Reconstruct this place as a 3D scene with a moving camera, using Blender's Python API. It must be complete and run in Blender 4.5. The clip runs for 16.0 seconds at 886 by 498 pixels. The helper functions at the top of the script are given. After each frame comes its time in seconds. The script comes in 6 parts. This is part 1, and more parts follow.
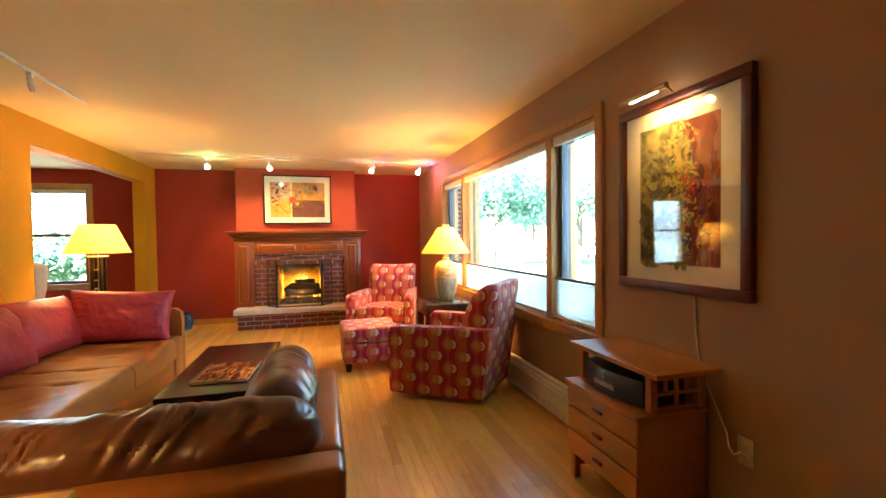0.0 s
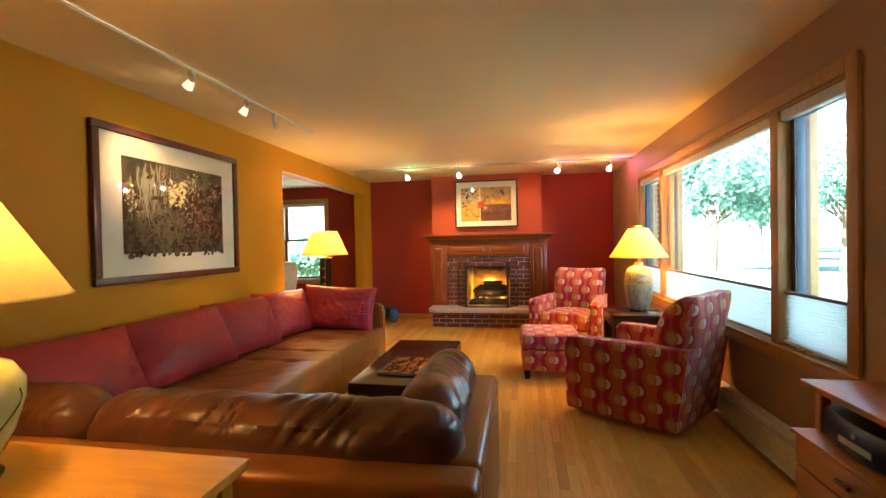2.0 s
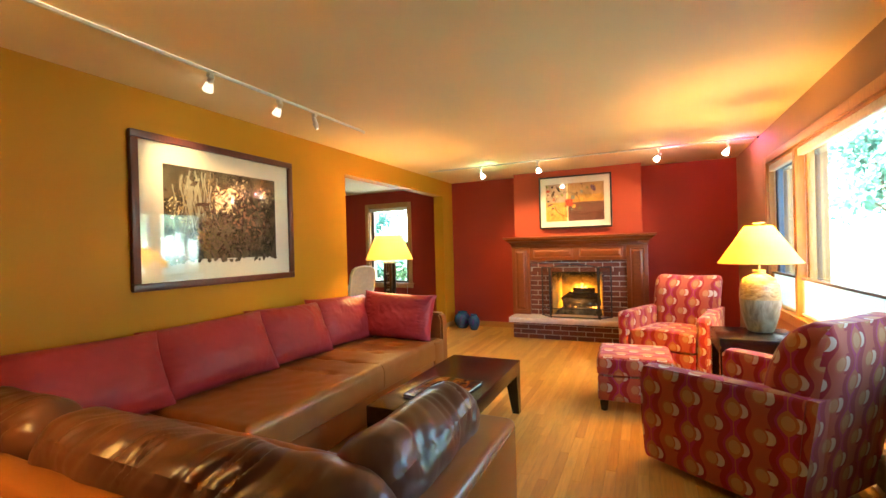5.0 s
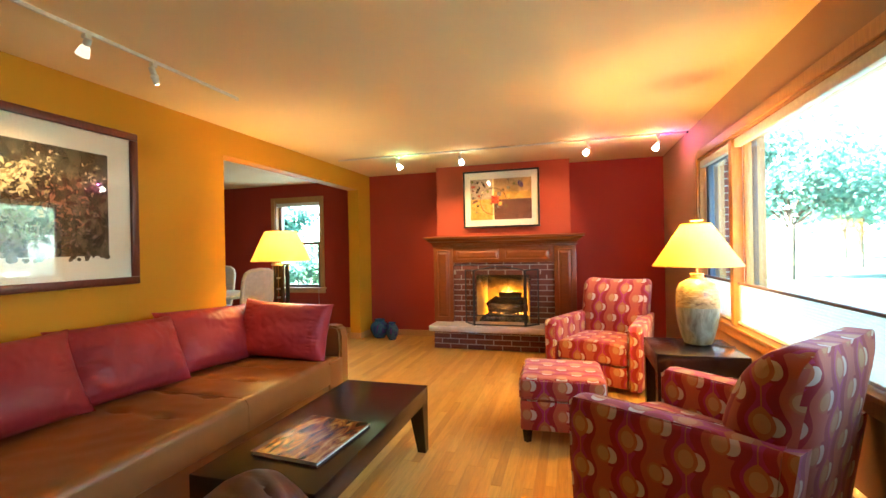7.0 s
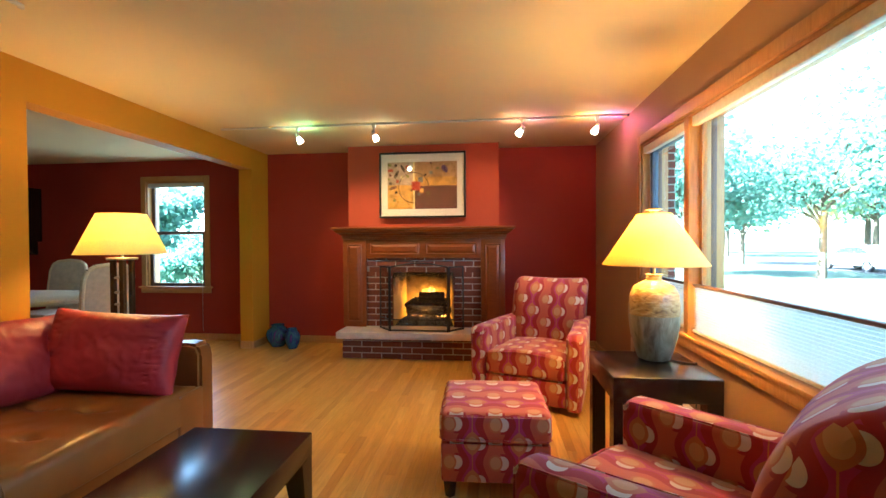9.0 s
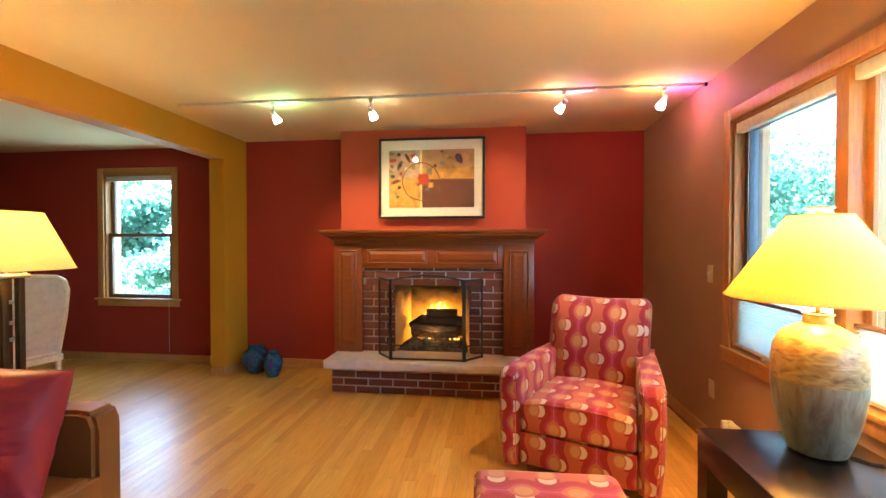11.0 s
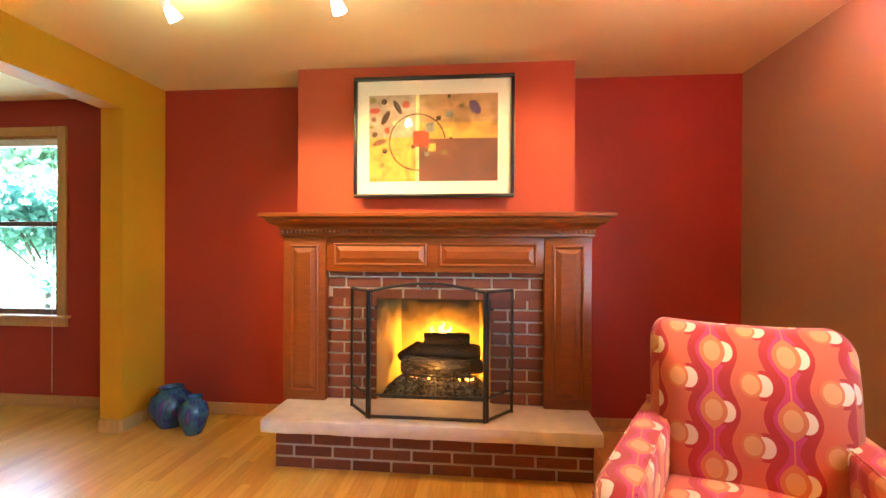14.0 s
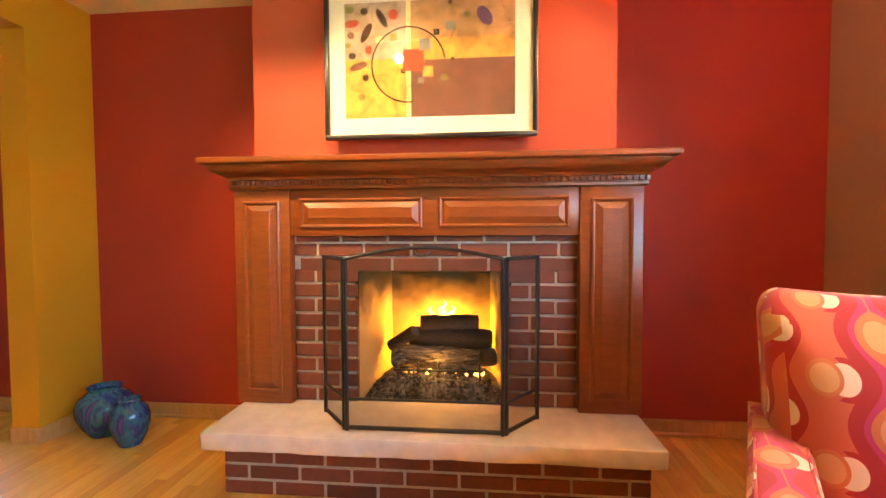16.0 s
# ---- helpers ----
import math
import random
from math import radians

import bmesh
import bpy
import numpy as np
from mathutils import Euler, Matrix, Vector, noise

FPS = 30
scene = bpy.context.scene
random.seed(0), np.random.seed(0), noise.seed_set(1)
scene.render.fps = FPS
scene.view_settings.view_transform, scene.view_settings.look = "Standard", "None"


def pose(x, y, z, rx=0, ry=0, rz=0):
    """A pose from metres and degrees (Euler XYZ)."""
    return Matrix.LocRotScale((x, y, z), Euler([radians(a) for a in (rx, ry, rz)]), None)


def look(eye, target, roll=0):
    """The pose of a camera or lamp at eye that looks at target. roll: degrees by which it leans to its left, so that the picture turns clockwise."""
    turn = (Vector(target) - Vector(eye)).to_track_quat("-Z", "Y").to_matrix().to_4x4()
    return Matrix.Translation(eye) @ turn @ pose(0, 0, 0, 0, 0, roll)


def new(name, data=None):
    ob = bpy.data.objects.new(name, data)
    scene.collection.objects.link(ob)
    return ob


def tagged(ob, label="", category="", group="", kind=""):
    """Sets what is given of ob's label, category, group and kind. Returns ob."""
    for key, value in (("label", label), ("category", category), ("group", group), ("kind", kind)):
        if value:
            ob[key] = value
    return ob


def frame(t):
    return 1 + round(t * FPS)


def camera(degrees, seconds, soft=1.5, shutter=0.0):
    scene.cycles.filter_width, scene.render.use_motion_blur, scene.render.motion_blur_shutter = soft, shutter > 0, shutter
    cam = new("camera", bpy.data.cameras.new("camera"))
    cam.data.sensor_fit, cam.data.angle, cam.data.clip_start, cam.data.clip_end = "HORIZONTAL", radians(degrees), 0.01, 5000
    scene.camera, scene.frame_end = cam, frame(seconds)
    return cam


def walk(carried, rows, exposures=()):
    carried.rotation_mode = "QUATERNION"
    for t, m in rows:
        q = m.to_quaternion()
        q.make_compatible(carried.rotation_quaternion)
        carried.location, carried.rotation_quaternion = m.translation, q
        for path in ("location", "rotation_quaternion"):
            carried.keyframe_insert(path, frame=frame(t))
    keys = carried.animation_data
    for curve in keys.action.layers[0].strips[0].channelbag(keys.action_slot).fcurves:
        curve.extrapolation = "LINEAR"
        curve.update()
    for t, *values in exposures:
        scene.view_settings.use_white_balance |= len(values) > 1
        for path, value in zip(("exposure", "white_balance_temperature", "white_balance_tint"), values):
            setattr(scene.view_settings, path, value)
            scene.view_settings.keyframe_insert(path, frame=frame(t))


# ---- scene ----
cam = camera(90.7, 16.0)
EXPOSURES = [(0, 6.0, 6500, 10), (1.5, 5.55, 6500, 10), (3, 5.66, 6500, 10), (6, 6.02, 6500, 10), (7, 5.83, 6300, 10), (8, 5.34, 5900, 8), (9, 5.22, 5700, 7), (11.5, 5.63, 5900, 8), (13, 6.1, 6200, 9), (16, 6.33, 6500, 10)]
PATH = [
    (0, (2.422, -7.537, 1.301), (2.952, -5.609, 1.251), -0.7),
    (0.5, (2.453, -7.547, 1.308), (2.75, -5.57, 1.262), -0.6),
    (1, (2.492, -7.536, 1.314), (2.572, -5.538, 1.267), -0.5),
    (1.5, (2.554, -7.485, 1.306), (2.414, -5.491, 1.268), -0.8),
    (2, (2.608, -7.426, 1.314), (2.257, -5.458, 1.285), -1.1),
    (2.5, (2.661, -7.353, 1.337), (2.12, -5.428, 1.305), -1.3),
    (3, (2.789, -7.293, 1.323), (2.074, -5.425, 1.3), -1.7),
    (3.2, (2.831, -7.268, 1.327), (2.066, -5.421, 1.304), -1.7),
    (5.3, (2.97, -6.742, 1.304), (2.131, -4.927, 1.3), -1.5),
    (5.5, (2.964, -6.67, 1.294), (2.146, -4.845, 1.295), -1.4),
    (6, (2.964, -6.478, 1.299), (2.202, -4.629, 1.295), -1.4),
    (6.5, (2.969, -6.296, 1.307), (2.283, -4.417, 1.298), -1.3),
    (7, (2.949, -6.111, 1.284), (2.385, -4.192, 1.281), -1.1),
    (7.5, (2.898, -5.9, 1.28), (2.495, -3.941, 1.272), -1.0),
    (8, (2.876, -5.733, 1.265), (2.588, -3.754, 1.256), -0.7),
    (8.5, (2.874, -5.553, 1.256), (2.639, -3.567, 1.239), -0.5),
    (9, (2.862, -5.346, 1.265), (2.638, -3.358, 1.234), -0.3),
    (9.2, (2.865, -5.263, 1.268), (2.632, -3.277, 1.235), -0.3),
    (11.3, (2.647, -4.284, 1.328), (2.403, -2.299, 1.298), 0.1),
    (11.5, (2.639, -4.189, 1.313), (2.389, -2.205, 1.288), 0.3),
    (12, (2.55, -3.969, 1.307), (2.332, -1.981, 1.283), 0.3),
    (12.5, (2.523, -3.73, 1.299), (2.293, -1.743, 1.287), 0.3),
    (13, (2.514, -3.481, 1.274), (2.251, -1.498, 1.287), 0.3),
    (13.5, (2.478, -3.255, 1.274), (2.216, -1.273, 1.268), 0.2),
    (14, (2.389, -3.071, 1.235), (2.199, -1.08, 1.23), 0.3),
    (14.5, (2.346, -2.892, 1.208), (2.18, -0.899, 1.183), 0.2),
    (15, (2.346, -2.724, 1.177), (2.149, -0.734, 1.127), 0.05),
    (15.5, (2.332, -2.573, 1.148), (2.130, -0.583, 1.075), -0.15),
    (16, (2.318, -2.440, 1.106), (2.134, -0.450, 1.027), -0.25),
]
walk(cam, [(t, look(eye, target, roll)) for t, eye, target, roll in PATH], EXPOSURES)

# ---- world, sun, exposure ----
world = bpy.data.worlds.new("sky")
scene.world = world
world.use_nodes = True
wn = world.node_tree.nodes
sky = wn.new("ShaderNodeTexSky")
sky.sky_type = "NISHITA"
sky.sun_disc = False
sky.sun_elevation, sky.sun_rotation = radians(38), radians(250)
world.node_tree.links.new(sky.outputs[0], wn["Background"].inputs[0])
wn["Background"].inputs[1].default_value = 0.065


LEVEL = 0.09  # all indoor lamps and window light together


def lamp(name, kind, place, energy, color, target=None, size=0.05, **more):
    data = bpy.data.lights.new(name, kind)
    data.energy, data.color = energy * (1 if kind == "SUN" else LEVEL), color
    if kind == "SUN":
        data.angle = size
    elif kind == "AREA":
        data.shape, data.size, data.size_y = "RECTANGLE", size[0], size[1]
    else:
        data.shadow_soft_size = size
    if kind == "SPOT":
        data.spot_size, data.spot_blend = radians(more.get("cone", 60)), more.get("blend", 0.6)
    ob = new(name, data)
    ob.matrix_world = look(place, target) if target else Matrix.Translation(place)
    return ob


lamp("sun", "SUN", (0, 0, 20), 5.0, (1.0, 0.95, 0.86), (24, 8, 0), radians(0.5))
lamp("window_daylight", "AREA", (4.30, -3.375, 1.53), 3, (0.84, 0.92, 1.0), (0, -3.375, 1.53), (3.5, 1.0))
lamp("dining_window_daylight", "AREA", (-1.285, 0.21, 1.385), 5.5, (0.80, 0.92, 1.0), (-1.285, -3, 1.385), (0.80, 1.36))

WARM = (1.0, 0.55, 0.15)


# ---- materials ----
class Sock:
    """A node socket with arithmetic, to write patterns as formulas."""

    def __init__(self, tree, s):
        self.tree, self.s = tree, s

    def op(self, kind, *others):
        n = self.tree.nodes.new("ShaderNodeMath")
        n.operation = kind
        for i, o in enumerate((self, *others)):
            if isinstance(o, Sock):
                self.tree.links.new(o.s, n.inputs[i])
            else:
                n.inputs[i].default_value = o
        return Sock(self.tree, n.outputs[0])

    def __add__(self, o):
        return self.op("ADD", o)

    def __sub__(self, o):
        return self.op("SUBTRACT", o)

    def __mul__(self, o):
        return self.op("MULTIPLY", o)

    def __truediv__(self, o):
        return self.op("DIVIDE", o)

    def less(self, o):
        return self.op("LESS_THAN", o)

    def more(self, o):
        return self.op("GREATER_THAN", o)

    def sq(self):
        return self.op("POWER", 2.0)

    def fold(self, period):
        """Distance from the nearest multiple of the period, signed."""
        return self - ((self / period).op("ROUND")) * period


class Mat:
    """A node material with short calls."""

    def __init__(self, name, rough=0.5, metal=0.0, spec=0.5):
        self.m = bpy.data.materials.new(name)
        self.m.use_nodes = True
        self.t = self.m.node_tree
        self.b = self.t.nodes["Principled BSDF"]
        self.b.inputs["Roughness"].default_value = rough
        self.b.inputs["Metallic"].default_value = metal
        self.b.inputs["Specular IOR Level"].default_value = spec
        self.coord = self.t.nodes.new("ShaderNodeTexCoord")

    def link(self, a, b):
        self.t.links.new(a.s if isinstance(a, Sock) else a, b)

    def vec(self, scale=(1, 1, 1), source="Object"):
        n = self.t.nodes.new("ShaderNodeMapping")
        self.link(self.coord.outputs[source], n.inputs[0])
        n.inputs["Scale"].default_value = scale
        return n.outputs[0]

    def noise(self, scale, detail=3, stretch=(1, 1, 1), source="Object", rough=0.55, distort=0.0):
        n = self.t.nodes.new("ShaderNodeTexNoise")
        self.link(self.vec(stretch, source), n.inputs["Vector"])
        n.inputs["Scale"].default_value, n.inputs["Detail"].default_value = scale, detail
        n.inputs["Roughness"].default_value, n.inputs["Distortion"].default_value = rough, distort
        return Sock(self.t, n.outputs[0])

    def voronoi(self, scale, stretch=(1, 1, 1), source="Object", out="Distance"):
        n = self.t.nodes.new("ShaderNodeTexVoronoi")
        self.link(self.vec(stretch, source), n.inputs["Vector"])
        n.inputs["Scale"].default_value = scale
        return Sock(self.t, n.outputs[out])

    def ramp(self, fac, stops):
        n = self.t.nodes.new("ShaderNodeValToRGB")
        self.link(fac, n.inputs[0])
        e = n.color_ramp.elements
        while len(e) < len(stops):
            e.new(0.5)
        for el, (p, c) in zip(e, stops):
            el.position, el.color = p, (*c, 1)
        return n.outputs[0]

    def mix(self, fac, a, b, mode="MIX"):
        n = self.t.nodes.new("ShaderNodeMix")
        n.data_type, n.blend_type = "RGBA", mode
        for v, i in ((fac, 0), (a, 6), (b, 7)):
            if isinstance(v, (int, float)):
                n.inputs[i].default_value = v
            elif isinstance(v, tuple):
                n.inputs[i].default_value = (*v, 1)
            else:
                self.link(v, n.inputs[i])
        return n.outputs[2]

    def color(self, c):
        if isinstance(c, tuple):
            self.b.inputs["Base Color"].default_value = (*c, 1)
        else:
            self.link(c, self.b.inputs["Base Color"])
        return self

    def rough(self, fac, low, high):
        n = self.t.nodes.new("ShaderNodeMapRange")
        self.link(fac, n.inputs[0])
        n.inputs[3].default_value, n.inputs[4].default_value = low, high
        self.link(n.outputs[0], self.b.inputs["Roughness"])
        return self

    def bump(self, height, strength=0.2, distance=0.01):
        n = self.t.nodes.new("ShaderNodeBump")
        n.inputs["Strength"].default_value, n.inputs["Distance"].default_value = strength, distance
        self.link(height, n.inputs["Height"])
        self.link(n.outputs[0], self.b.inputs["Normal"])
        return self

    def put(self, name, value):
        self.b.inputs[name].default_value = value
        return self


def shade_of(c, k):
    return tuple(min(1.0, v * k) for v in c)


def painted(name, c, rough=0.6, grain=0.1):
    m = Mat(name, rough, spec=0.25)
    big, fine = m.noise(0.8, 2), m.noise(160, 2)
    m.color(m.ramp(big * 0.8 + fine * 0.2, [(0.3, shade_of(c, 1 - grain)), (0.7, shade_of(c, 1 + grain))]))
    return m.bump(fine + m.noise(35, 2) * 0.6, 0.12, 0.002).m


def wooden(name, dark, light, rough=0.35, stretch=(12, 12, 1.2), coat=0.0, spec=0.5, relief=0.03):
    m = Mat(name, rough, spec=spec)
    grain = m.noise(9, 4, stretch, distort=0.6)
    big = m.noise(1.5, 2)
    m.color(m.ramp(grain * 0.7 + big * 0.3, [(0.3, dark), (0.7, light)]))
    m.rough(grain, rough - (0.06 if relief else 0.01), rough + (0.1 if relief else 0.02))
    m.put("Coat Weight", coat).put("Coat Roughness", 0.15)
    return m.bump(grain, relief, 0.001).m


def leather(name, c, rough=0.34, spec=0.5):
    m = Mat(name, rough, spec=spec)
    big, cells = m.noise(5, 4), m.voronoi(260)
    m.color(m.ramp(big, [(0.25, shade_of(c, 0.85)), (0.55, c), (0.8, shade_of(c, 1.15))]))
    m.rough(m.noise(60, 2), rough - 0.03, rough + 0.05)
    return m.bump(cells * 0.35 + m.noise(45, 3) * 0.7, 0.16, 0.003).m


def metal(name, c, rough=0.3):
    m = Mat(name, rough, 1.0)
    m.color(m.ramp(m.noise(30, 3), [(0.3, shade_of(c, 0.85)), (0.7, c)]))
    return m.rough(m.noise(50, 2), rough - 0.08, rough + 0.1).m


def plain(name, c, rough=0.5, spec=0.5, scale=40):
    m = Mat(name, rough, spec=spec)
    m.color(m.ramp(m.noise(scale, 3), [(0.3, shade_of(c, 0.9)), (0.7, shade_of(c, 1.1))]))
    return m.bump(m.noise(scale * 4, 2), 0.08, 0.002).m


def clear(name, tint=(1, 1, 1), gloss=0.025):
    """A thin pane: clear, with a gloss that grows towards grazing."""
    m = bpy.data.materials.new(name)
    m.use_nodes = True
    t = m.node_tree
    t.nodes.remove(t.nodes["Principled BSDF"])
    tr, gl = t.nodes.new("ShaderNodeBsdfTransparent"), t.nodes.new("ShaderNodeBsdfGlossy")
    lw, mx = t.nodes.new("ShaderNodeLayerWeight"), t.nodes.new("ShaderNodeMixShader")
    lw.inputs[0].default_value = 0.5
    gloss_of = (Sock(t, lw.outputs["Facing"]).op("POWER", 5.0)) * 0.95 + gloss
    tr.inputs[0].default_value = (*tint, 1)
    gl.inputs["Roughness"].default_value = 0.02
    t.links.new(gloss_of.s, mx.inputs[0])
    t.links.new(tr.outputs[0], mx.inputs[1])
    t.links.new(gl.outputs[0], mx.inputs[2])
    t.links.new(mx.outputs[0], t.nodes["Material Output"].inputs[0])
    return m


def gauze(name, c, cover):
    """Woven wire that lets most light by."""
    m = Mat(name, 0.6)
    m.color(c)
    wire = m.noise(300, 1)
    m.b.inputs["Alpha"].default_value = cover
    m.bump(wire, 0.1, 0.001)
    return m.m


def lit_cloth(name, c, through_light, rough=0.8):
    """Cloth or paper that lets part of the light through."""
    m = Mat(name, rough, spec=0.2)
    weave = m.noise(120, 3)
    col = m.ramp(weave, [(0.3, shade_of(c, 0.88)), (0.7, c)])
    m.color(col)
    tl, mx = m.t.nodes.new("ShaderNodeBsdfTranslucent"), m.t.nodes.new("ShaderNodeMixShader")
    m.link(col, tl.inputs[0])
    mx.inputs[0].default_value = through_light
    m.link(m.b.outputs[0], mx.inputs[1])
    m.link(tl.outputs[0], mx.inputs[2])
    m.link(mx.outputs[0], m.t.nodes["Material Output"].inputs[0])
    return m.m


def glowing(name, stops, strength, scale=6, stretch=(1, 1, 1)):
    m = Mat(name, 0.6)
    col = m.ramp(m.noise(scale, 3, stretch), stops)
    m.color((0.02, 0.01, 0.01))
    m.link(col, m.b.inputs["Emission Color"])
    m.b.inputs["Emission Strength"].default_value = strength
    return m.m


def fabric():
    """Retro cloth: wavy salmon, red and purple columns with gold ovals and pale half moons."""
    m = Mat("retro_cloth", 0.85, spec=0.15)
    sep = m.t.nodes.new("ShaderNodeSeparateXYZ")
    m.link(m.coord.outputs["UV"], sep.inputs[0])
    u, v = Sock(m.t, sep.outputs[0]), Sock(m.t, sep.outputs[1])
    P, Q = 0.225, 0.190
    a, av = u.fold(P), v.fold(Q)
    b, bv = (u + P / 2).fold(P), (v + Q / 2).fold(Q)
    wave = (v * (2 * math.pi / Q)).op("COSINE")

    def oval(x, y, cx, rx, ry):
        return (((x - cx) / rx).sq() + (y / ry).sq()).less(1.0)

    salmon, red, purple = (0.50, 0.112, 0.050), (0.35, 0.026, 0.022), (0.42, 0.038, 0.105)
    tan, gold, pale = (0.50, 0.158, 0.055), (0.56, 0.285, 0.110), (0.66, 0.53, 0.38)
    c = m.mix(a.op("ABSOLUTE").less(wave * 0.014 + 0.046), red, salmon)
    c = m.mix(oval(a, av, 0.036, 0.042, 0.046), c, red)
    c = m.mix(b.op("ABSOLUTE").less(wave * -0.020 + 0.034), c, purple)
    c = m.mix(oval(b, bv, 0.038, 0.040, 0.044), c, red)
    c = m.mix(oval(a, av, 0.0, 0.042, 0.050), c, salmon)
    c = m.mix(oval(a, av, 0.034, 0.030, 0.034), c, pale)
    c = m.mix(oval(b, bv, 0.036, 0.030, 0.034), c, pale)
    c = m.mix(oval(a, av, 0.0, 0.034, 0.040), c, tan)
    c = m.mix(((b.op("ABSOLUTE") / 0.042) + (bv / 0.062).sq()).less(1.0), c, tan)
    c = m.mix(b.op("ABSOLUTE").less(0.0022), c, tan)
    c = m.mix(oval(a, av, 0.0, 0.026, 0.031), c, gold)
    c = m.mix(oval(b, bv, 0.0, 0.027, 0.034), c, gold)
    worn = m.noise(7, 3)
    c = m.mix(worn * 0.25, c, m.mix(0.5, c, (0.30, 0.02, 0.05)))
    m.color(c)
    m.put("Sheen Weight", 0.25)
    return m.bump(m.noise(420, 2) + m.noise(60, 2) * 0.3, 0.15, 0.002).m


def oak_floor():
    m = Mat("oak_boards", 0.24, spec=0.5)
    info, geo = m.t.nodes.new("ShaderNodeObjectInfo"), m.t.nodes.new("ShaderNodeNewGeometry")
    r = (Sock(m.t, info.outputs["Random"]) + Sock(m.t, geo.outputs["Random Per Island"])).op("FRACT")
    pos = m.t.nodes.new("ShaderNodeCombineXYZ")
    sp = m.t.nodes.new("ShaderNodeSeparateXYZ")
    m.link(geo.outputs["Position"], sp.inputs[0])
    m.link(Sock(m.t, sp.outputs[0]) * 14 + r * 40, pos.inputs[0])
    m.link(Sock(m.t, sp.outputs[1]) * 1.1, pos.inputs[1])
    g = m.t.nodes.new("ShaderNodeTexNoise")
    m.link(pos.outputs[0], g.inputs["Vector"])
    g.inputs["Scale"].default_value, g.inputs["Detail"].default_value, g.inputs["Distortion"].default_value = 5, 5, 0.8
    grain = Sock(m.t, g.outputs[0])
    tone = m.ramp(r, [(0.0, (0.60, 0.285, 0.042)), (0.2, (0.74, 0.40, 0.070)), (0.45, (0.80, 0.465, 0.090)), (0.65, (0.68, 0.345, 0.052)), (0.85, (0.84, 0.52, 0.115)), (1.0, (0.64, 0.31, 0.045))])
    c = m.mix(grain.op("SUBTRACT", 0.38) * 0.9, tone, (0.30, 0.115, 0.022))
    m.color(c)
    m.rough(grain, 0.27, 0.40)
    m.put("Coat Weight", 0.28).put("Coat Roughness", 0.30)
    return m.bump(grain, 0.05, 0.002).m


def brick_mat():
    m = Mat("red_brick", 0.62, spec=0.35)
    info = m.t.nodes.new("ShaderNodeObjectInfo")
    r = Sock(m.t, info.outputs["Random"])
    tone = m.ramp(r, [(0.0, (0.14, 0.038, 0.020)), (0.5, (0.22, 0.060, 0.028)), (1.0, (0.18, 0.062, 0.036))])
    n = m.noise(24, 4)
    m.color(m.mix(n.op("SUBTRACT", 0.4) * 1.2, tone, (0.09, 0.035, 0.03)))
    return m.bump(n + m.noise(140, 2) * 0.5, 0.35, 0.004).m


M = {}
M["yellow"] = painted("ochre_wall_paint", (0.55, 0.242, 0.010))
M["red"] = painted("deep_red_wall_paint", (0.35, 0.037, 0.020))
M["coral"] = painted("coral_red_wall_paint", (0.45, 0.074, 0.032))
M["mauve"] = painted("mauve_brown_wall_paint", (0.41, 0.245, 0.140))
M["white"] = painted("ceiling_white_paint", (0.85, 0.70, 0.42), 0.8, 0.05)
M["trim"] = wooden("oak_trim", (0.42, 0.19, 0.05), (0.60, 0.31, 0.10), 0.4)
M["cherry"] = wooden("cherry_mantel_wood", (0.20, 0.046, 0.010), (0.29, 0.074, 0.015), 0.33, (1.2, 7, 7), 0.12, 0.4, 0.0)
M["espresso"] = wooden("espresso_wood", (0.010, 0.005, 0.004), (0.018, 0.009, 0.006), 0.26, (8, 1.0, 8), 0.2, 0.5, 0.0)
M["maple"] = wooden("honey_wood", (0.62, 0.28, 0.035), (0.76, 0.38, 0.055), 0.30, (0.5, 4, 4), 0.1)
M["console"] = wooden("cherry_console_wood", (0.38, 0.135, 0.026), (0.54, 0.225, 0.048), 0.36, (10, 1.2, 10), 0.1)
M["frame_red"] = wooden("mahogany_frame", (0.075, 0.014, 0.008), (0.16, 0.032, 0.016), 0.32)
M["frame_black"] = plain("black_frame_lacquer", (0.012, 0.010, 0.009), 0.3)
M["mat_board"] = plain("cream_mat_board", (0.82, 0.78, 0.66), 0.9, 0.1, 90)
M["tan_leather"] = leather("tan_leather", (0.29, 0.097, 0.020), 0.31)
M["red_leather"] = leather("raspberry_leather", (0.40, 0.034, 0.042), 0.42, 0.32)
M["dark_leather"] = leather("dark_brown_leather", (0.120, 0.043, 0.025), 0.30)
M["fabric"] = fabric()
M["floor"] = oak_floor()
M["gap"] = plain("floor_joint", (0.22, 0.10, 0.03), 0.8)
M["brick"] = brick_mat()
M["mortar"] = plain("pale_mortar", (0.50, 0.44, 0.37), 0.9, 0.1, 70)
M["stone"] = plain("limestone_slab", (0.66, 0.56, 0.46), 0.55, 0.3, 12)
M["iron"] = plain("black_iron", (0.015, 0.014, 0.013), 0.45)
M["mesh"] = gauze("spark_mesh", (0.02, 0.018, 0.016), 0.40)
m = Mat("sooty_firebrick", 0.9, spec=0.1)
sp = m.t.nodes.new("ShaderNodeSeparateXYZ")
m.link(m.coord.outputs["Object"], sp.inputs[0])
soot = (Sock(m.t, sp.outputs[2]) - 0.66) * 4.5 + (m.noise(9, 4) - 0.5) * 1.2
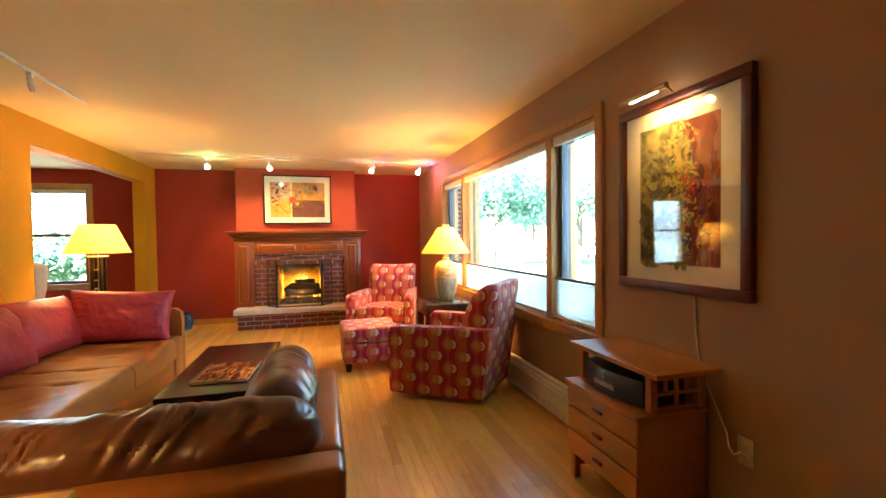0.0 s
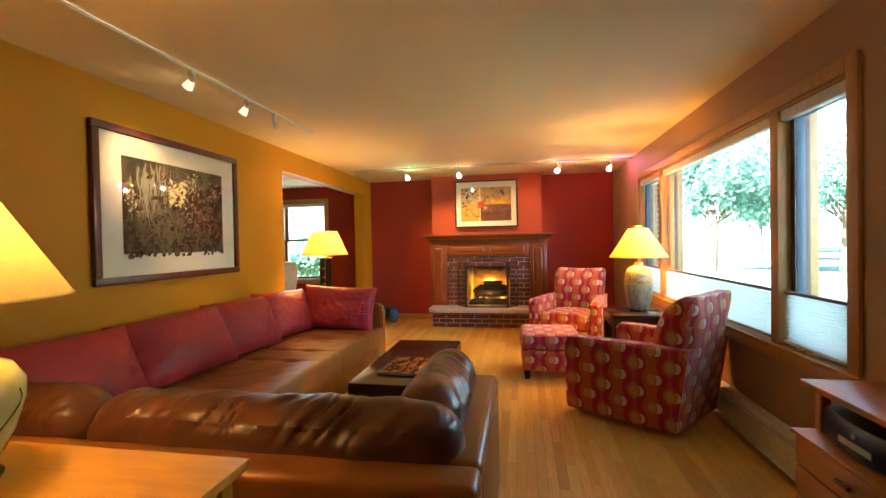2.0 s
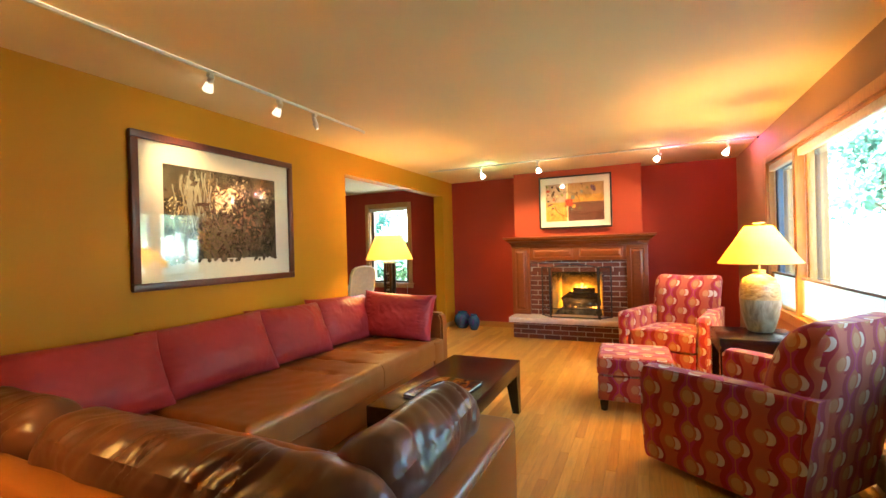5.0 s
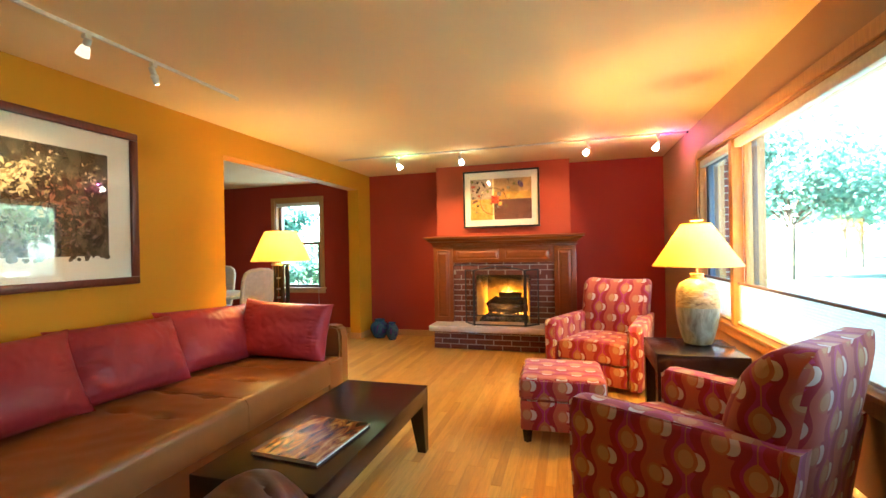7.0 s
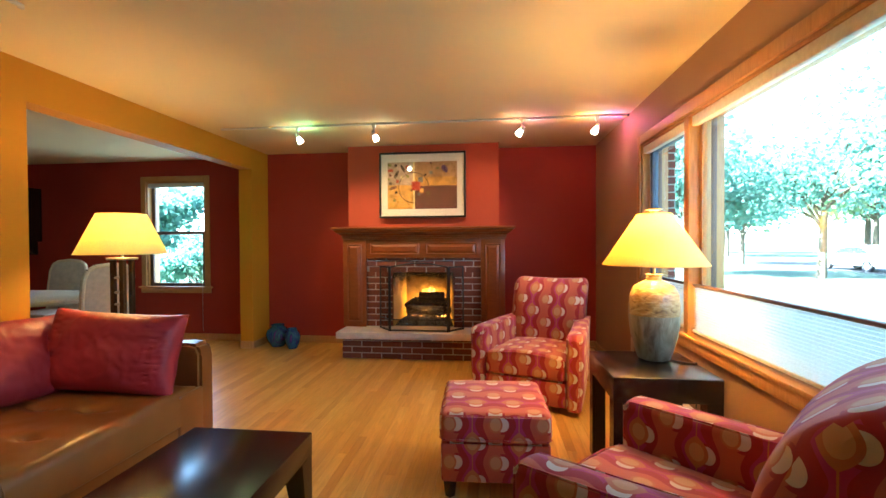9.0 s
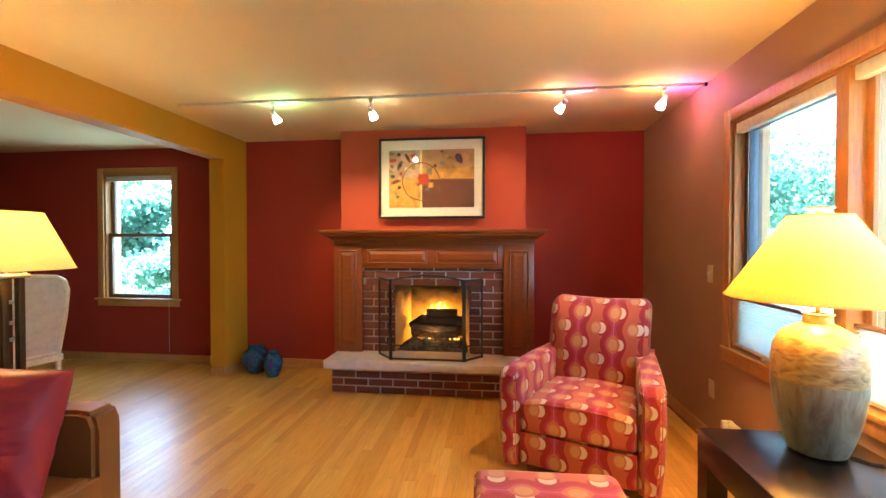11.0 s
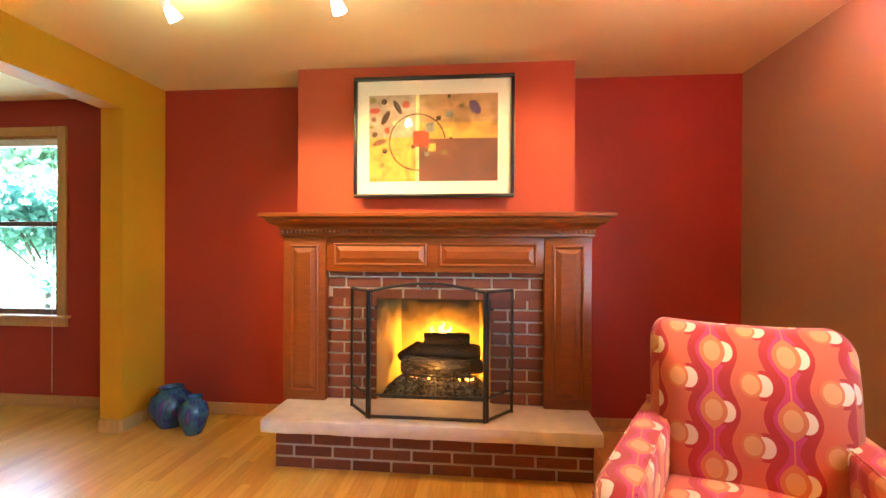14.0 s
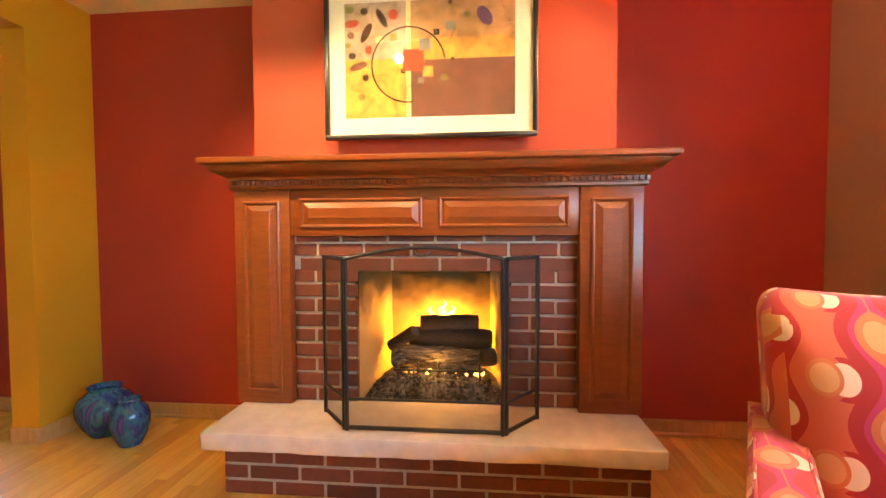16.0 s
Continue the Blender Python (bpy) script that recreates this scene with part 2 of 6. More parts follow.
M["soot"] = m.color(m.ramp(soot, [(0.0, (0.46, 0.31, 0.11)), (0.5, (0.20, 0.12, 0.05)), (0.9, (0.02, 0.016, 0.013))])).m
M["log"] = plain("charred_log", (0.035, 0.028, 0.024), 0.85, 0.2, 25)
m = Mat("grey_log_bark", 0.9, spec=0.2)
ridge = m.noise(22, 4, (0.5, 2.2, 2.2), distort=1.2)
M["bark"] = m.color(m.ramp(ridge, [(0.36, (0.012, 0.010, 0.009)), (0.5, (0.06, 0.048, 0.038)), (0.62, (0.16, 0.13, 0.10))])).bump(ridge, 0.8, 0.02).m
m = Mat("ash_and_cinders", 0.95, spec=0.1)
grit = m.noise(60, 5) * 0.6 + m.noise(14, 3) * 0.4
M["ash"] = m.color(m.ramp(grit, [(0.38, (0.015, 0.014, 0.013)), (0.5, (0.07, 0.064, 0.056)), (0.64, (0.22, 0.20, 0.17))])).m
m = Mat("book_cover_print", 0.20)
sweep_of = m.noise(7, 4, (2.2, 0.7, 1), distort=1.6)
M["cover_art"] = m.color(m.ramp(sweep_of, [(0.36, (0.03, 0.014, 0.010)), (0.46, (0.20, 0.045, 0.014)), (0.56, (0.50, 0.18, 0.030)), (0.68, (0.68, 0.42, 0.14))])).m
M["ember"] = glowing("glowing_ember", [(0.35, (0.9, 0.10, 0.01)), (0.6, (1.0, 0.45, 0.06)), (0.75, (1.0, 0.75, 0.3))], 0.26, 50)
M["flame"] = glowing("flame", [(0.3, (1.0, 0.36, 0.03)), (0.7, (1.0, 0.66, 0.16))], 0.20, 5)
M["glass"] = clear("window_glass", (0.84, 0.94, 1.0))
M["picture_glass"] = clear("picture_glass", gloss=0.065)
M["sash"] = plain("white_sash_paint", (0.62, 0.60, 0.55), 0.5)
M["grey_sash"] = plain("slate_sash_paint", (0.085, 0.10, 0.135), 0.5)
M["dark_sash"] = plain("brown_sash_paint", (0.16, 0.09, 0.06), 0.5)
M["cell"] = lit_cloth("cellular_shade_cloth", (0.88, 0.88, 0.86), 0.70)
M["shade"] = lit_cloth("cream_lamp_shade", (0.95, 0.83, 0.46), 0.45)
M["shade2"] = lit_cloth("parchment_lamp_shade", (0.94, 0.74, 0.28), 0.48)
M["heater_enamel"] = plain("heater_enamel", (0.80, 0.74, 0.60), 0.35)
M["metal_white"] = plain("white_metal", (0.70, 0.67, 0.60), 0.4)
M["steel"] = metal("brushed_steel", (0.60, 0.57, 0.52), 0.35)
M["brass"] = metal("aged_brass", (0.62, 0.42, 0.18), 0.3)
M["bronze"] = metal("dark_bronze", (0.10, 0.065, 0.04), 0.45)
M["bulb"] = glowing("lit_bulb", [(0.3, (1.0, 0.84, 0.55)), (0.7, (1.0, 0.90, 0.66))], 1.1)
# faint emission added to the metal spotlight cans so they look bright
M["can_glow"] = glowing("glowing_lamp_can", [(0.3, (1.0, 0.80, 0.5)), (0.7, (1.0, 0.88, 0.62))], 0.025)
M["black"] = plain("black_plastic", (0.012, 0.012, 0.013), 0.32)
M["silver"] = plain("silver_plastic", (0.45, 0.45, 0.46), 0.3)
M["ivory"] = plain("ivory_plastic", (0.62, 0.53, 0.36), 0.45)
M["cream_lacquer"] = plain("cream_lacquer", (0.74, 0.65, 0.48), 0.25)
M["dining_cloth"] = plain("floral_grey_cloth", (0.60, 0.53, 0.46), 0.9, 0.1, 22)


def glaze(name, stops, scale, rough=0.18, stretch=(1, 1, 1), bump=0.2):
    m = Mat(name, rough)
    n = m.noise(scale, 5, stretch, distort=0.8)
    m.color(m.ramp(n, stops))
    return m.bump(n, bump, 0.004).m


M["blue_glaze"] = glaze("blue_drip_glaze", [(0.30, (0.010, 0.015, 0.05)), (0.42, (0.02, 0.05, 0.16)), (0.52, (0.03, 0.13, 0.15)), (0.60, (0.02, 0.04, 0.12)), (0.70, (0.14, 0.04, 0.20))], 12, 0.08, (1, 1, 0.5))
M["sage_glaze"] = glaze("sage_stoneware_glaze", [(0.32, (0.20, 0.18, 0.10)), (0.46, (0.30, 0.30, 0.19)), (0.68, (0.42, 0.43, 0.29))], 26, 0.32, (1, 1, 0.30), 0.8)
M["ochre_glaze"] = glaze("ochre_stoneware_glaze", [(0.32, (0.20, 0.12, 0.035)), (0.46, (0.40, 0.27, 0.085)), (0.68, (0.56, 0.45, 0.19))], 22, 0.28, (1, 1, 2.2), 0.8)
M["celadon"] = glaze("celadon_glaze", [(0.3, (0.46, 0.48, 0.20)), (0.7, (0.62, 0.62, 0.30))], 6, 0.14)


def forest_print(name, stops, scale, stretch, pale):
    """A painterly print of foliage."""
    m = Mat(name, 0.8, spec=0.2)
    big = m.noise(scale, 5, stretch, distort=1.4)
    leaf = m.voronoi(scale * 5, stretch, out="Color")
    sepn = m.t.nodes.new("ShaderNodeSeparateColor")
    m.link(leaf, sepn.inputs[0])
    base = m.ramp(big * 0.65 + Sock(m.t, sepn.outputs[0]) * 0.35, stops)
    spots = (m.noise(scale * 2.2, 4, distort=1.0)).more(0.58) * Sock(m.t, sepn.outputs[1])
    m.color(m.mix(spots, base, pale))
    return m.m


M["grove"] = forest_print("woodland_print", [(0.3, (0.015, 0.014, 0.010)), (0.5, (0.045, 0.042, 0.026)), (0.7, (0.13, 0.11, 0.07))], 5, (1, 1, 0.5), (0.16, 0.13, 0.08))
M["autumn"] = forest_print("autumn_leaf_print", [(0.3, (0.05, 0.05, 0.02)), (0.45, (0.14, 0.14, 0.05)), (0.6, (0.34, 0.30, 0.10)), (0.75, (0.30, 0.20, 0.08))], 6, (1, 1, 1), (0.45, 0.38, 0.10))
M["rust_print"] = forest_print("rust_trunk_print", [(0.3, (0.10, 0.02, 0.015)), (0.5, (0.26, 0.06, 0.03)), (0.7, (0.40, 0.16, 0.07))], 6, (1, 1, 0.4), (0.16, 0.10, 0.14))
for key, c in (("art_gold", (0.62, 0.34, 0.07)), ("art_tan", (0.46, 0.27, 0.12)), ("art_brown", (0.17, 0.07, 0.05)), ("art_cream", (0.80, 0.66, 0.32)),
               ("art_red", (0.46, 0.06, 0.03)), ("art_dark", (0.045, 0.025, 0.02)), ("art_green", (0.22, 0.22, 0.06)), ("art_slate", (0.24, 0.25, 0.22)),
               ("art_violet", (0.12, 0.06, 0.16)), ("art_grey", (0.44, 0.33, 0.24))):
    m = Mat(key, 0.85, spec=0.2)
    m.color(m.ramp(m.noise(14, 5, distort=1.0), [(0.3, shade_of(c, 0.6)), (0.5, c), (0.72, shade_of(c, 1.35))]))
    M[key] = m.m
M["print_lime"] = plain("yellow_green_print_ink", (0.42, 0.36, 0.08), 0.8, 0.2, 40)
M["print_willow"] = plain("pale_willow_print_ink", (0.30, 0.31, 0.23), 0.8, 0.2, 60)
# cream tone for spotlight glare painted onto the woodland print
M["print_glare"] = plain("cream_print_glare", (0.74, 0.64, 0.38), 0.8, 0.2, 40)
M["print_rust"] = plain("rust_print_ink", (0.30, 0.15, 0.09), 0.8, 0.2, 40)
M["print_mauve"] = plain("mauve_print_ink", (0.17, 0.125, 0.10), 0.8, 0.2, 30)
M["print_olive"] = plain("olive_print_ink", (0.13, 0.125, 0.06), 0.8, 0.2, 30)
M["print_gold"] = plain("gold_print_ink", (0.33, 0.27, 0.13), 0.8, 0.2, 30)
M["lawn"] = plain("lawn_grass", (0.065, 0.095, 0.06), 0.9, 0.2, 3)
M["asphalt"] = plain("asphalt", (0.05, 0.05, 0.052), 0.85, 0.3, 8)
M["leaf"] = lit_cloth("green_leaves", (0.15, 0.28, 0.22), 0.65)
M["leaf2"] = lit_cloth("yellow_green_leaves", (0.24, 0.34, 0.20), 0.65)
M["tree_bark"] = plain("tree_bark", (0.09, 0.07, 0.05), 0.9, 0.2, 12)
M["car_paint"] = plain("white_car_paint", (0.80, 0.80, 0.80), 0.2, 0.5, 3)
M["car_glass"] = plain("dark_car_glass", (0.02, 0.025, 0.03), 0.08)
M["tyre"] = plain("tyre_rubber", (0.02, 0.02, 0.02), 0.8)
M["siding"] = plain("pale_house_siding", (0.62, 0.60, 0.55), 0.7, 0.3, 6)
M["roof"] = plain("grey_roof_shingle", (0.12, 0.11, 0.10), 0.9, 0.2, 10)


# ---- shaping helpers ----
def box(bm, x0, x1, y0, y1, z0, z1, bevel=0.0, seg=2):
    vs = [bm.verts.new((x, y, z)) for z in (z0, z1) for x, y in ((x0, y0), (x1, y0), (x1, y1), (x0, y1))]
    fs = [bm.faces.new([vs[i] for i in q]) for q in ((3, 2, 1, 0), (4, 5, 6, 7), (0, 1, 5, 4), (1, 2, 6, 5), (2, 3, 7, 6), (3, 0, 4, 7))]
    if bevel:
        edges = list({e for f in fs for e in f.edges})
        bmesh.ops.bevel(bm, geom=edges, offset=bevel, segments=seg, profile=0.5, affect="EDGES")
    return bm


def boxed(*dims, bevel=0.0, seg=2):
    return box(bmesh.new(), *dims, bevel=bevel, seg=seg)


def lathe(profile, n=32, bm=None, at=(0, 0, 0)):
    """Turns a profile of (radius, height) round the upright axis."""
    bm = bm or bmesh.new()
    rings = [[bm.verts.new((at[0] + max(r, 1e-4) * math.cos(2 * math.pi * i / n), at[1] + max(r, 1e-4) * math.sin(2 * math.pi * i / n), at[2] + z)) for i in range(n)] for r, z in profile]
    for a, b in zip(rings, rings[1:]):
        for i in range(n):
            bm.faces.new((a[i], a[(i + 1) % n], b[(i + 1) % n], b[i]))
    return bm


def rod(bm, a, b, r, n=8, r2=None):
    a, b = Vector(a), Vector(b)
    q = (b - a).to_track_quat("Z", "Y").to_matrix()
    rings = []
    for c, rr in ((a, r), (b, r if r2 is None else r2)):
        rings.append([bm.verts.new(c + q @ Vector((rr * math.cos(2 * math.pi * i / n), rr * math.sin(2 * math.pi * i / n), 0))) for i in range(n)])
    for i in range(n):
        bm.faces.new((rings[0][i], rings[0][(i + 1) % n], rings[1][(i + 1) % n], rings[1][i]))
    bm.faces.new(rings[0][::-1])
    bm.faces.new(rings[1])
    return bm


def line(bm, points, r, n=6):
    for a, b in zip(points, points[1:]):
        rod(bm, a, b, r, n)
    return bm


def sweep(outline, x0, x1):
    """A moulding: an outline of (y, z) drawn out along x."""
    bm = bmesh.new()
    a, b = [[bm.verts.new((x, y, z)) for y, z in outline] for x in (x0, x1)]
    k = len(outline)
    for i in range(k):
        bm.faces.new((a[i], a[(i + 1) % k], b[(i + 1) % k], b[i]))
    bm.faces.new(a[::-1])
    bm.faces.new(b)
    return bm


def box_uv(bm, turn=0):
    layer = bm.loops.layers.uv.verify()
    for f in bm.faces:
        n = f.normal
        k = max(range(3), key=lambda i: abs(n[i]))
        for l in f.loops:
            c = l.vert.co
            if k == 2:
                l[layer].uv = (-c.x, c.y) if turn == 0 else (-c.y, c.x)
            elif k == 1:
                l[layer].uv = (-c.x, c.z) if n.y > 0 else (c.x, c.z)
            else:
                l[layer].uv = (c.y, c.z) if n.x > 0 else (-c.y, c.z)


def part(name, bm, material, parent=None, label="", smooth=True, m=None):
    bmesh.ops.recalc_face_normals(bm, faces=bm.faces)
    if material == "fabric":
        box_uv(bm, 1 if name in ("cushion_top", "skirt") else 0)
    me = bpy.data.meshes.new(name)
    if smooth:
        for f in bm.faces:
            f.smooth = True
        for e in bm.edges:
            if len(e.link_faces) == 2 and e.calc_face_angle(0) > 0.7:
                e.smooth = False
    bm.to_mesh(me)
    bm.free()
    me.materials.append(M[material])
    ob = new(name, me)
    if parent:
        ob.parent = parent
    if m is not None:
        ob.matrix_basis = m
    if label:
        ob["label"] = label
    return ob


def thing(name, label, category, m=None, group="", kind=""):
    ob = new(name)
    if m is not None:
        ob.matrix_world = m
    return tagged(ob, label, category, group, kind)


def single(name, bm, material, label, category, m=None, group="", kind=""):
    return tagged(part(name, bm, material, m=m), label, category, group, kind)


def piece(name, mesh, parent, place, scale=(1, 1, 1), rz=0.0):
    ob = new(name, mesh)
    ob.parent = parent
    ob.matrix_basis = Matrix.LocRotScale(place, Euler((0, 0, rz)), scale)
    return ob


def mesh_of(name, bm, material):
    bmesh.ops.recalc_face_normals(bm, faces=bm.faces)
    me = bpy.data.meshes.new(name)
    bm.to_mesh(me)
    bm.free()
    me.materials.append(M[material])
    return me


def boxes(name, dims, material, label, category, kind="structure"):
    bm = bmesh.new()
    for d in dims:
        box(bm, *d)
    ob = part(name, bm, material, smooth=False)
    return tagged(ob, label, category, kind=kind)


# ---- the rooms ----
W, H, BACK, DX, DH, T = 4.08, 2.40, -9.3, -5.2, 2.36, 0.16
OP0, OP1, OPZ = -2.93, -0.385, 2.15            # opening to the dining room
WY0, WY1, WZ0, WZ1 = -5.15, -1.60, 0.67, 2.05  # window opening in the east wall
DW0, DW1, DZ0, DZ1 = -1.70, -0.87, 0.69, 2.08  # dining window

boxes("wall_west", [(-T, 0, BACK, OP0, 0, H), (-T, 0, OP0, OP1, OPZ, H), (-T, 0, OP1, 0, 0, H)], "yellow", "ochre yellow painted wall with a wide square opening", "wall")
boxes("wall_north", [(DX, DW0, 0, 0.2, 0, H), (DW0, DW1, 0, 0.2, 0, DZ0), (DW0, DW1, 0, 0.2, DZ1, H), (DW1, W + 0.2, 0, 0.2, 0, H)], "red", "deep red painted wall behind the fireplace", "wall")
boxes("wall_east", [(W, W + 0.2, BACK, WY0, 0, H), (W, W + 0.2, WY0, WY1, 0, WZ0), (W, W + 0.2, WY0, WY1, WZ1, H), (W, W + 0.2, WY1, 0, 0, H)], "mauve", "mauve brown painted wall with a wide window", "wall")
boxes("wall_south", [(DX, W + 0.2, BACK - 0.2, BACK, 0, H)], "mauve", "plain mauve brown painted wall", "wall")
boxes("wall_dining_west", [(DX - 0.2, DX, BACK - 0.2, 0.2, 0, H)], "red", "deep red painted dining room wall", "wall")
boxes("wall_dining_south", [(DX, -T, -6.2, -6.0, 0, DH)], "red", "deep red painted dining room wall", "wall")
boxes("ceiling", [(0, W, BACK, 0, H, H + 0.15)], "white", "smooth white painted living room ceiling", "ceiling")
boxes("ceiling_dining", [(DX, -T, -6.0, 0, DH, H + 0.15)], "white", "smooth white painted dining room ceiling", "ceiling")
boxes("roof_slab", [(DX - 0.3, W + 0.9, BACK - 0.3, 0.7, H + 0.16, H + 0.3)], "sash", "plain pale roof slab with eaves", "roof")

# chimney breast, set round the firebox
FX0, FX1, FZ0, FZ1 = 1.735, 2.425, 0.31, 0.915
boxes("chimney_breast", [(1.165, 2.94, -0.30, 0, 1.0, H), (1.165, FX0 - 0.05, -0.30, 0, 0.24, 1.0), (FX1 + 0.05, 2.94, -0.30, 0, 0.24, 1.0)], "coral", "coral red painted chimney breast above the mantel", "wall")

# baseboards
bm = bmesh.new()
for d in ((DX, 1.16, -0.016, 0.0), (2.945, W, -0.016, 0.0)):
    box(bm, d[0], d[1], d[2], d[3], 0, 0.085, 0.004, 1)
    box(bm, d[0], d[1], -0.028, -0.0165, 0, 0.022, 0.005, 1)
box(bm, W - 0.016, W, -1.55, -0.03, 0, 0.085, 0.004, 1)
box(bm, W - 0.016, W, BACK, -5.3, 0, 0.085, 0.004, 1)
box(bm, 0, 0.016, BACK, OP0, 0, 0.085, 0.004, 1)
box(bm, 0, 0.016, OP1 - 0.016, -0.03, 0, 0.085, 0.004, 1)
box(bm, -T, 0.0, OP1 - 0.016, OP1, 0, 0.085, 0.004, 1)
box(bm, -T, 0.0, OP0, OP0 + 0.016, 0, 0.085, 0.004, 1)
tagged(part("baseboard", bm, "trim"), "honey oak baseboard along the walls", "baseboard", kind="structure")


# ---- windows ----
def window_casing(parent, x, y0, y1, z0, z1, w=0.072, out=0.02, along="y", side=-1):
    """Oak casing round an opening, standing out from the wall."""
    def put(a0, a1, c0, c1, name):
        lo, hi = sorted((x, x + side * out))
        d = (lo, hi, a0, a1, c0, c1) if along == "y" else (a0, a1, lo, hi, c0, c1)
        part(name, boxed(*d, bevel=0.005), "trim", parent)
    put(y0 - w, y0, z0 - 0.01, z1 + w, "casing")
    put(y1, y1 + w, z0 - 0.01, z1 + w, "casing")
    put(y0 + 0.001, y1 - 0.001, z1, z1 + w, "head_casing")
    put(y0 - w - 0.01, y1 + w + 0.01, z0 - 0.075, z0 - 0.011, "apron")


big = thing("window_1", "wide three-part picture window in honey oak casing", "window", kind="structure")
window_casing(big, W, WY0, WY1, WZ0, WZ1)
part("window_sill", boxed(W - 0.03, W + 0.2, WY0 - 0.08, WY1 + 0.08, WZ0 - 0.0105, WZ0 + 0.014, bevel=0.006), "trim", big)
part("jamb_lining", boxed(W, W + 0.198, WY1 - 0.018, WY1, WZ0 + 0.015, WZ1, bevel=0.002), "trim", big)
part("jamb_lining", boxed(W, W + 0.198, WY0, WY0 + 0.018, WZ0 + 0.015, WZ1, bevel=0.002), "trim", big)
part("head_lining", boxed(W, W + 0.198, WY0 + 0.019, WY1 - 0.019, WZ1 - 0.018, WZ1, bevel=0.002), "trim", big)
MU = ((-2.485, -2.415), (-4.60, -4.52))
for a, b in MU:
    part("mullion", boxed(W - 0.012, W + 0.198, a, b, WZ0 + 0.015, WZ1 - 0.019, bevel=0.004), "trim", big)
BAYS = ((-2.415, WY1 - 0.018, "sash"), (-4.52, -2.485, "fixed"), (WY0 + 0.018, -4.60, "sash"))
for a, b, kind in BAYS:
    z0, z1, sw = WZ0 + 0.015, WZ1 - 0.019, 0.052 if kind == "sash" else 0.035
    sash = part("window_frame", boxed(W + 0.055, W + 0.105, a, a + sw, z0, z1, bevel=0.004), "grey_sash" if kind == "sash" else "trim", big)
    for d in ((b - sw, b, z0, z1), (a + sw, b - sw, z0, z0 + sw), (a + sw, b - sw, z1 - sw, z1)):
        part("rail", boxed(W + 0.055, W + 0.105, d[0], d[1], d[2], d[3], bevel=0.004), "grey_sash" if kind == "sash" else "trim", sash)
    part("stop_bead", boxed(W + 0.107, W + 0.140, a, a + 0.03, z0, z1, bevel=0.004), "dark_sash", big)
    part("stop_bead", boxed(W + 0.107, W + 0.140, b - 0.03, b, z0, z1, bevel=0.004), "dark_sash", big)
    pane = part("pane", boxed(W + 0.077, W + 0.081, a + sw, b - sw, z0 + sw, z1 - sw), "glass", sash, smooth=False)
    pane.visible_shadow = False
    # bottom-up cellular shade
    sh = thing("cellular_shade", "white cellular shade raised from the sill to cover the lower window", "window shade", group="cellular shades in the picture window")
    top, low, n = 0.985, z0 + 0.035, 17
    zig = bmesh.new()
    rows = []
    for i in range(2 * n + 1):
        z = low + (top - low) * i / (2 * n)
        xx = W + 0.024 + (0.009 if i % 2 else -0.009)
        rows.append([zig.verts.new((xx, y, z)) for y in (a + 0.012, b - 0.012)])
    for p, q in zip(rows, rows[1:]):
        zig.faces.new((p[0], p[1], q[1], q[0]))
    part("pleated_cloth", zig, "cell", sh, smooth=False)
    part("top_rail", boxed(W + 0.008, W + 0.040, a + 0.010, b - 0.010, top, top + 0.016, bevel=0.003), "dark_sash", sh)
    part("bottom_rail", boxed(W + 0.008, W + 0.040, a + 0.010, b - 0.010, low - 0.018, low, bevel=0.003), "metal_white", sh)
    part("head_rail", boxed(W + 0.002, W + 0.046, a + 0.006, b - 0.006, z1 - 0.062, z1 - 0.002, bevel=0.006), "metal_white", sh)
    for y in (a + 0.1, b - 0.1):
        part("cord", rod(bmesh.new(), (W + 0.024, y, top + 0.014), (W + 0.024, y, z1 - 0.06), 0.0009, 5), "metal_white", sh)
    if kind == "sash":
        cr = thing("window_crank", "cream metal window crank on the sill", "window crank", group="cranks on the picture window")
        part("housing", boxed(W + 0.005, W + 0.035, (a + b) / 2 - 0.05, (a + b) / 2 + 0.05, WZ0 + 0.0145, WZ0 + 0.034, bevel=0.006), "ivory", cr)
        part("crank_handle", line(bmesh.new(), [(W + 0.02, (a + b) / 2, WZ0 + 0.034), (W - 0.01, (a + b) / 2 + 0.02, WZ0 + 0.046), (W - 0.012, (a + b) / 2 + 0.09, WZ0 + 0.03)], 0.006), "ivory", cr)

din = thing("window_2", "white double-hung window in honey oak casing", "window", kind="structure")
window_casing(din, 0, DW0, DW1, DZ0, DZ1, 0.07, 0.02, "x")
part("window_sill", boxed(DW0 - 0.10, DW1 + 0.10, -0.045, 0.198, DZ0 - 0.0105, DZ0 + 0.012, bevel=0.006), "trim", din)
for a, b in ((DW0, DW0 + 0.016), (DW1 - 0.016, DW1)):
    part("jamb_lining", boxed(a, b, 0, 0.198, DZ0 + 0.013, DZ1, bevel=0.002), "trim", din)
part("head_lining", boxed(DW0 + 0.017, DW1 - 0.017, 0, 0.198, DZ1 - 0.016, DZ1, bevel=0.002), "trim", din)
MID = 1.405
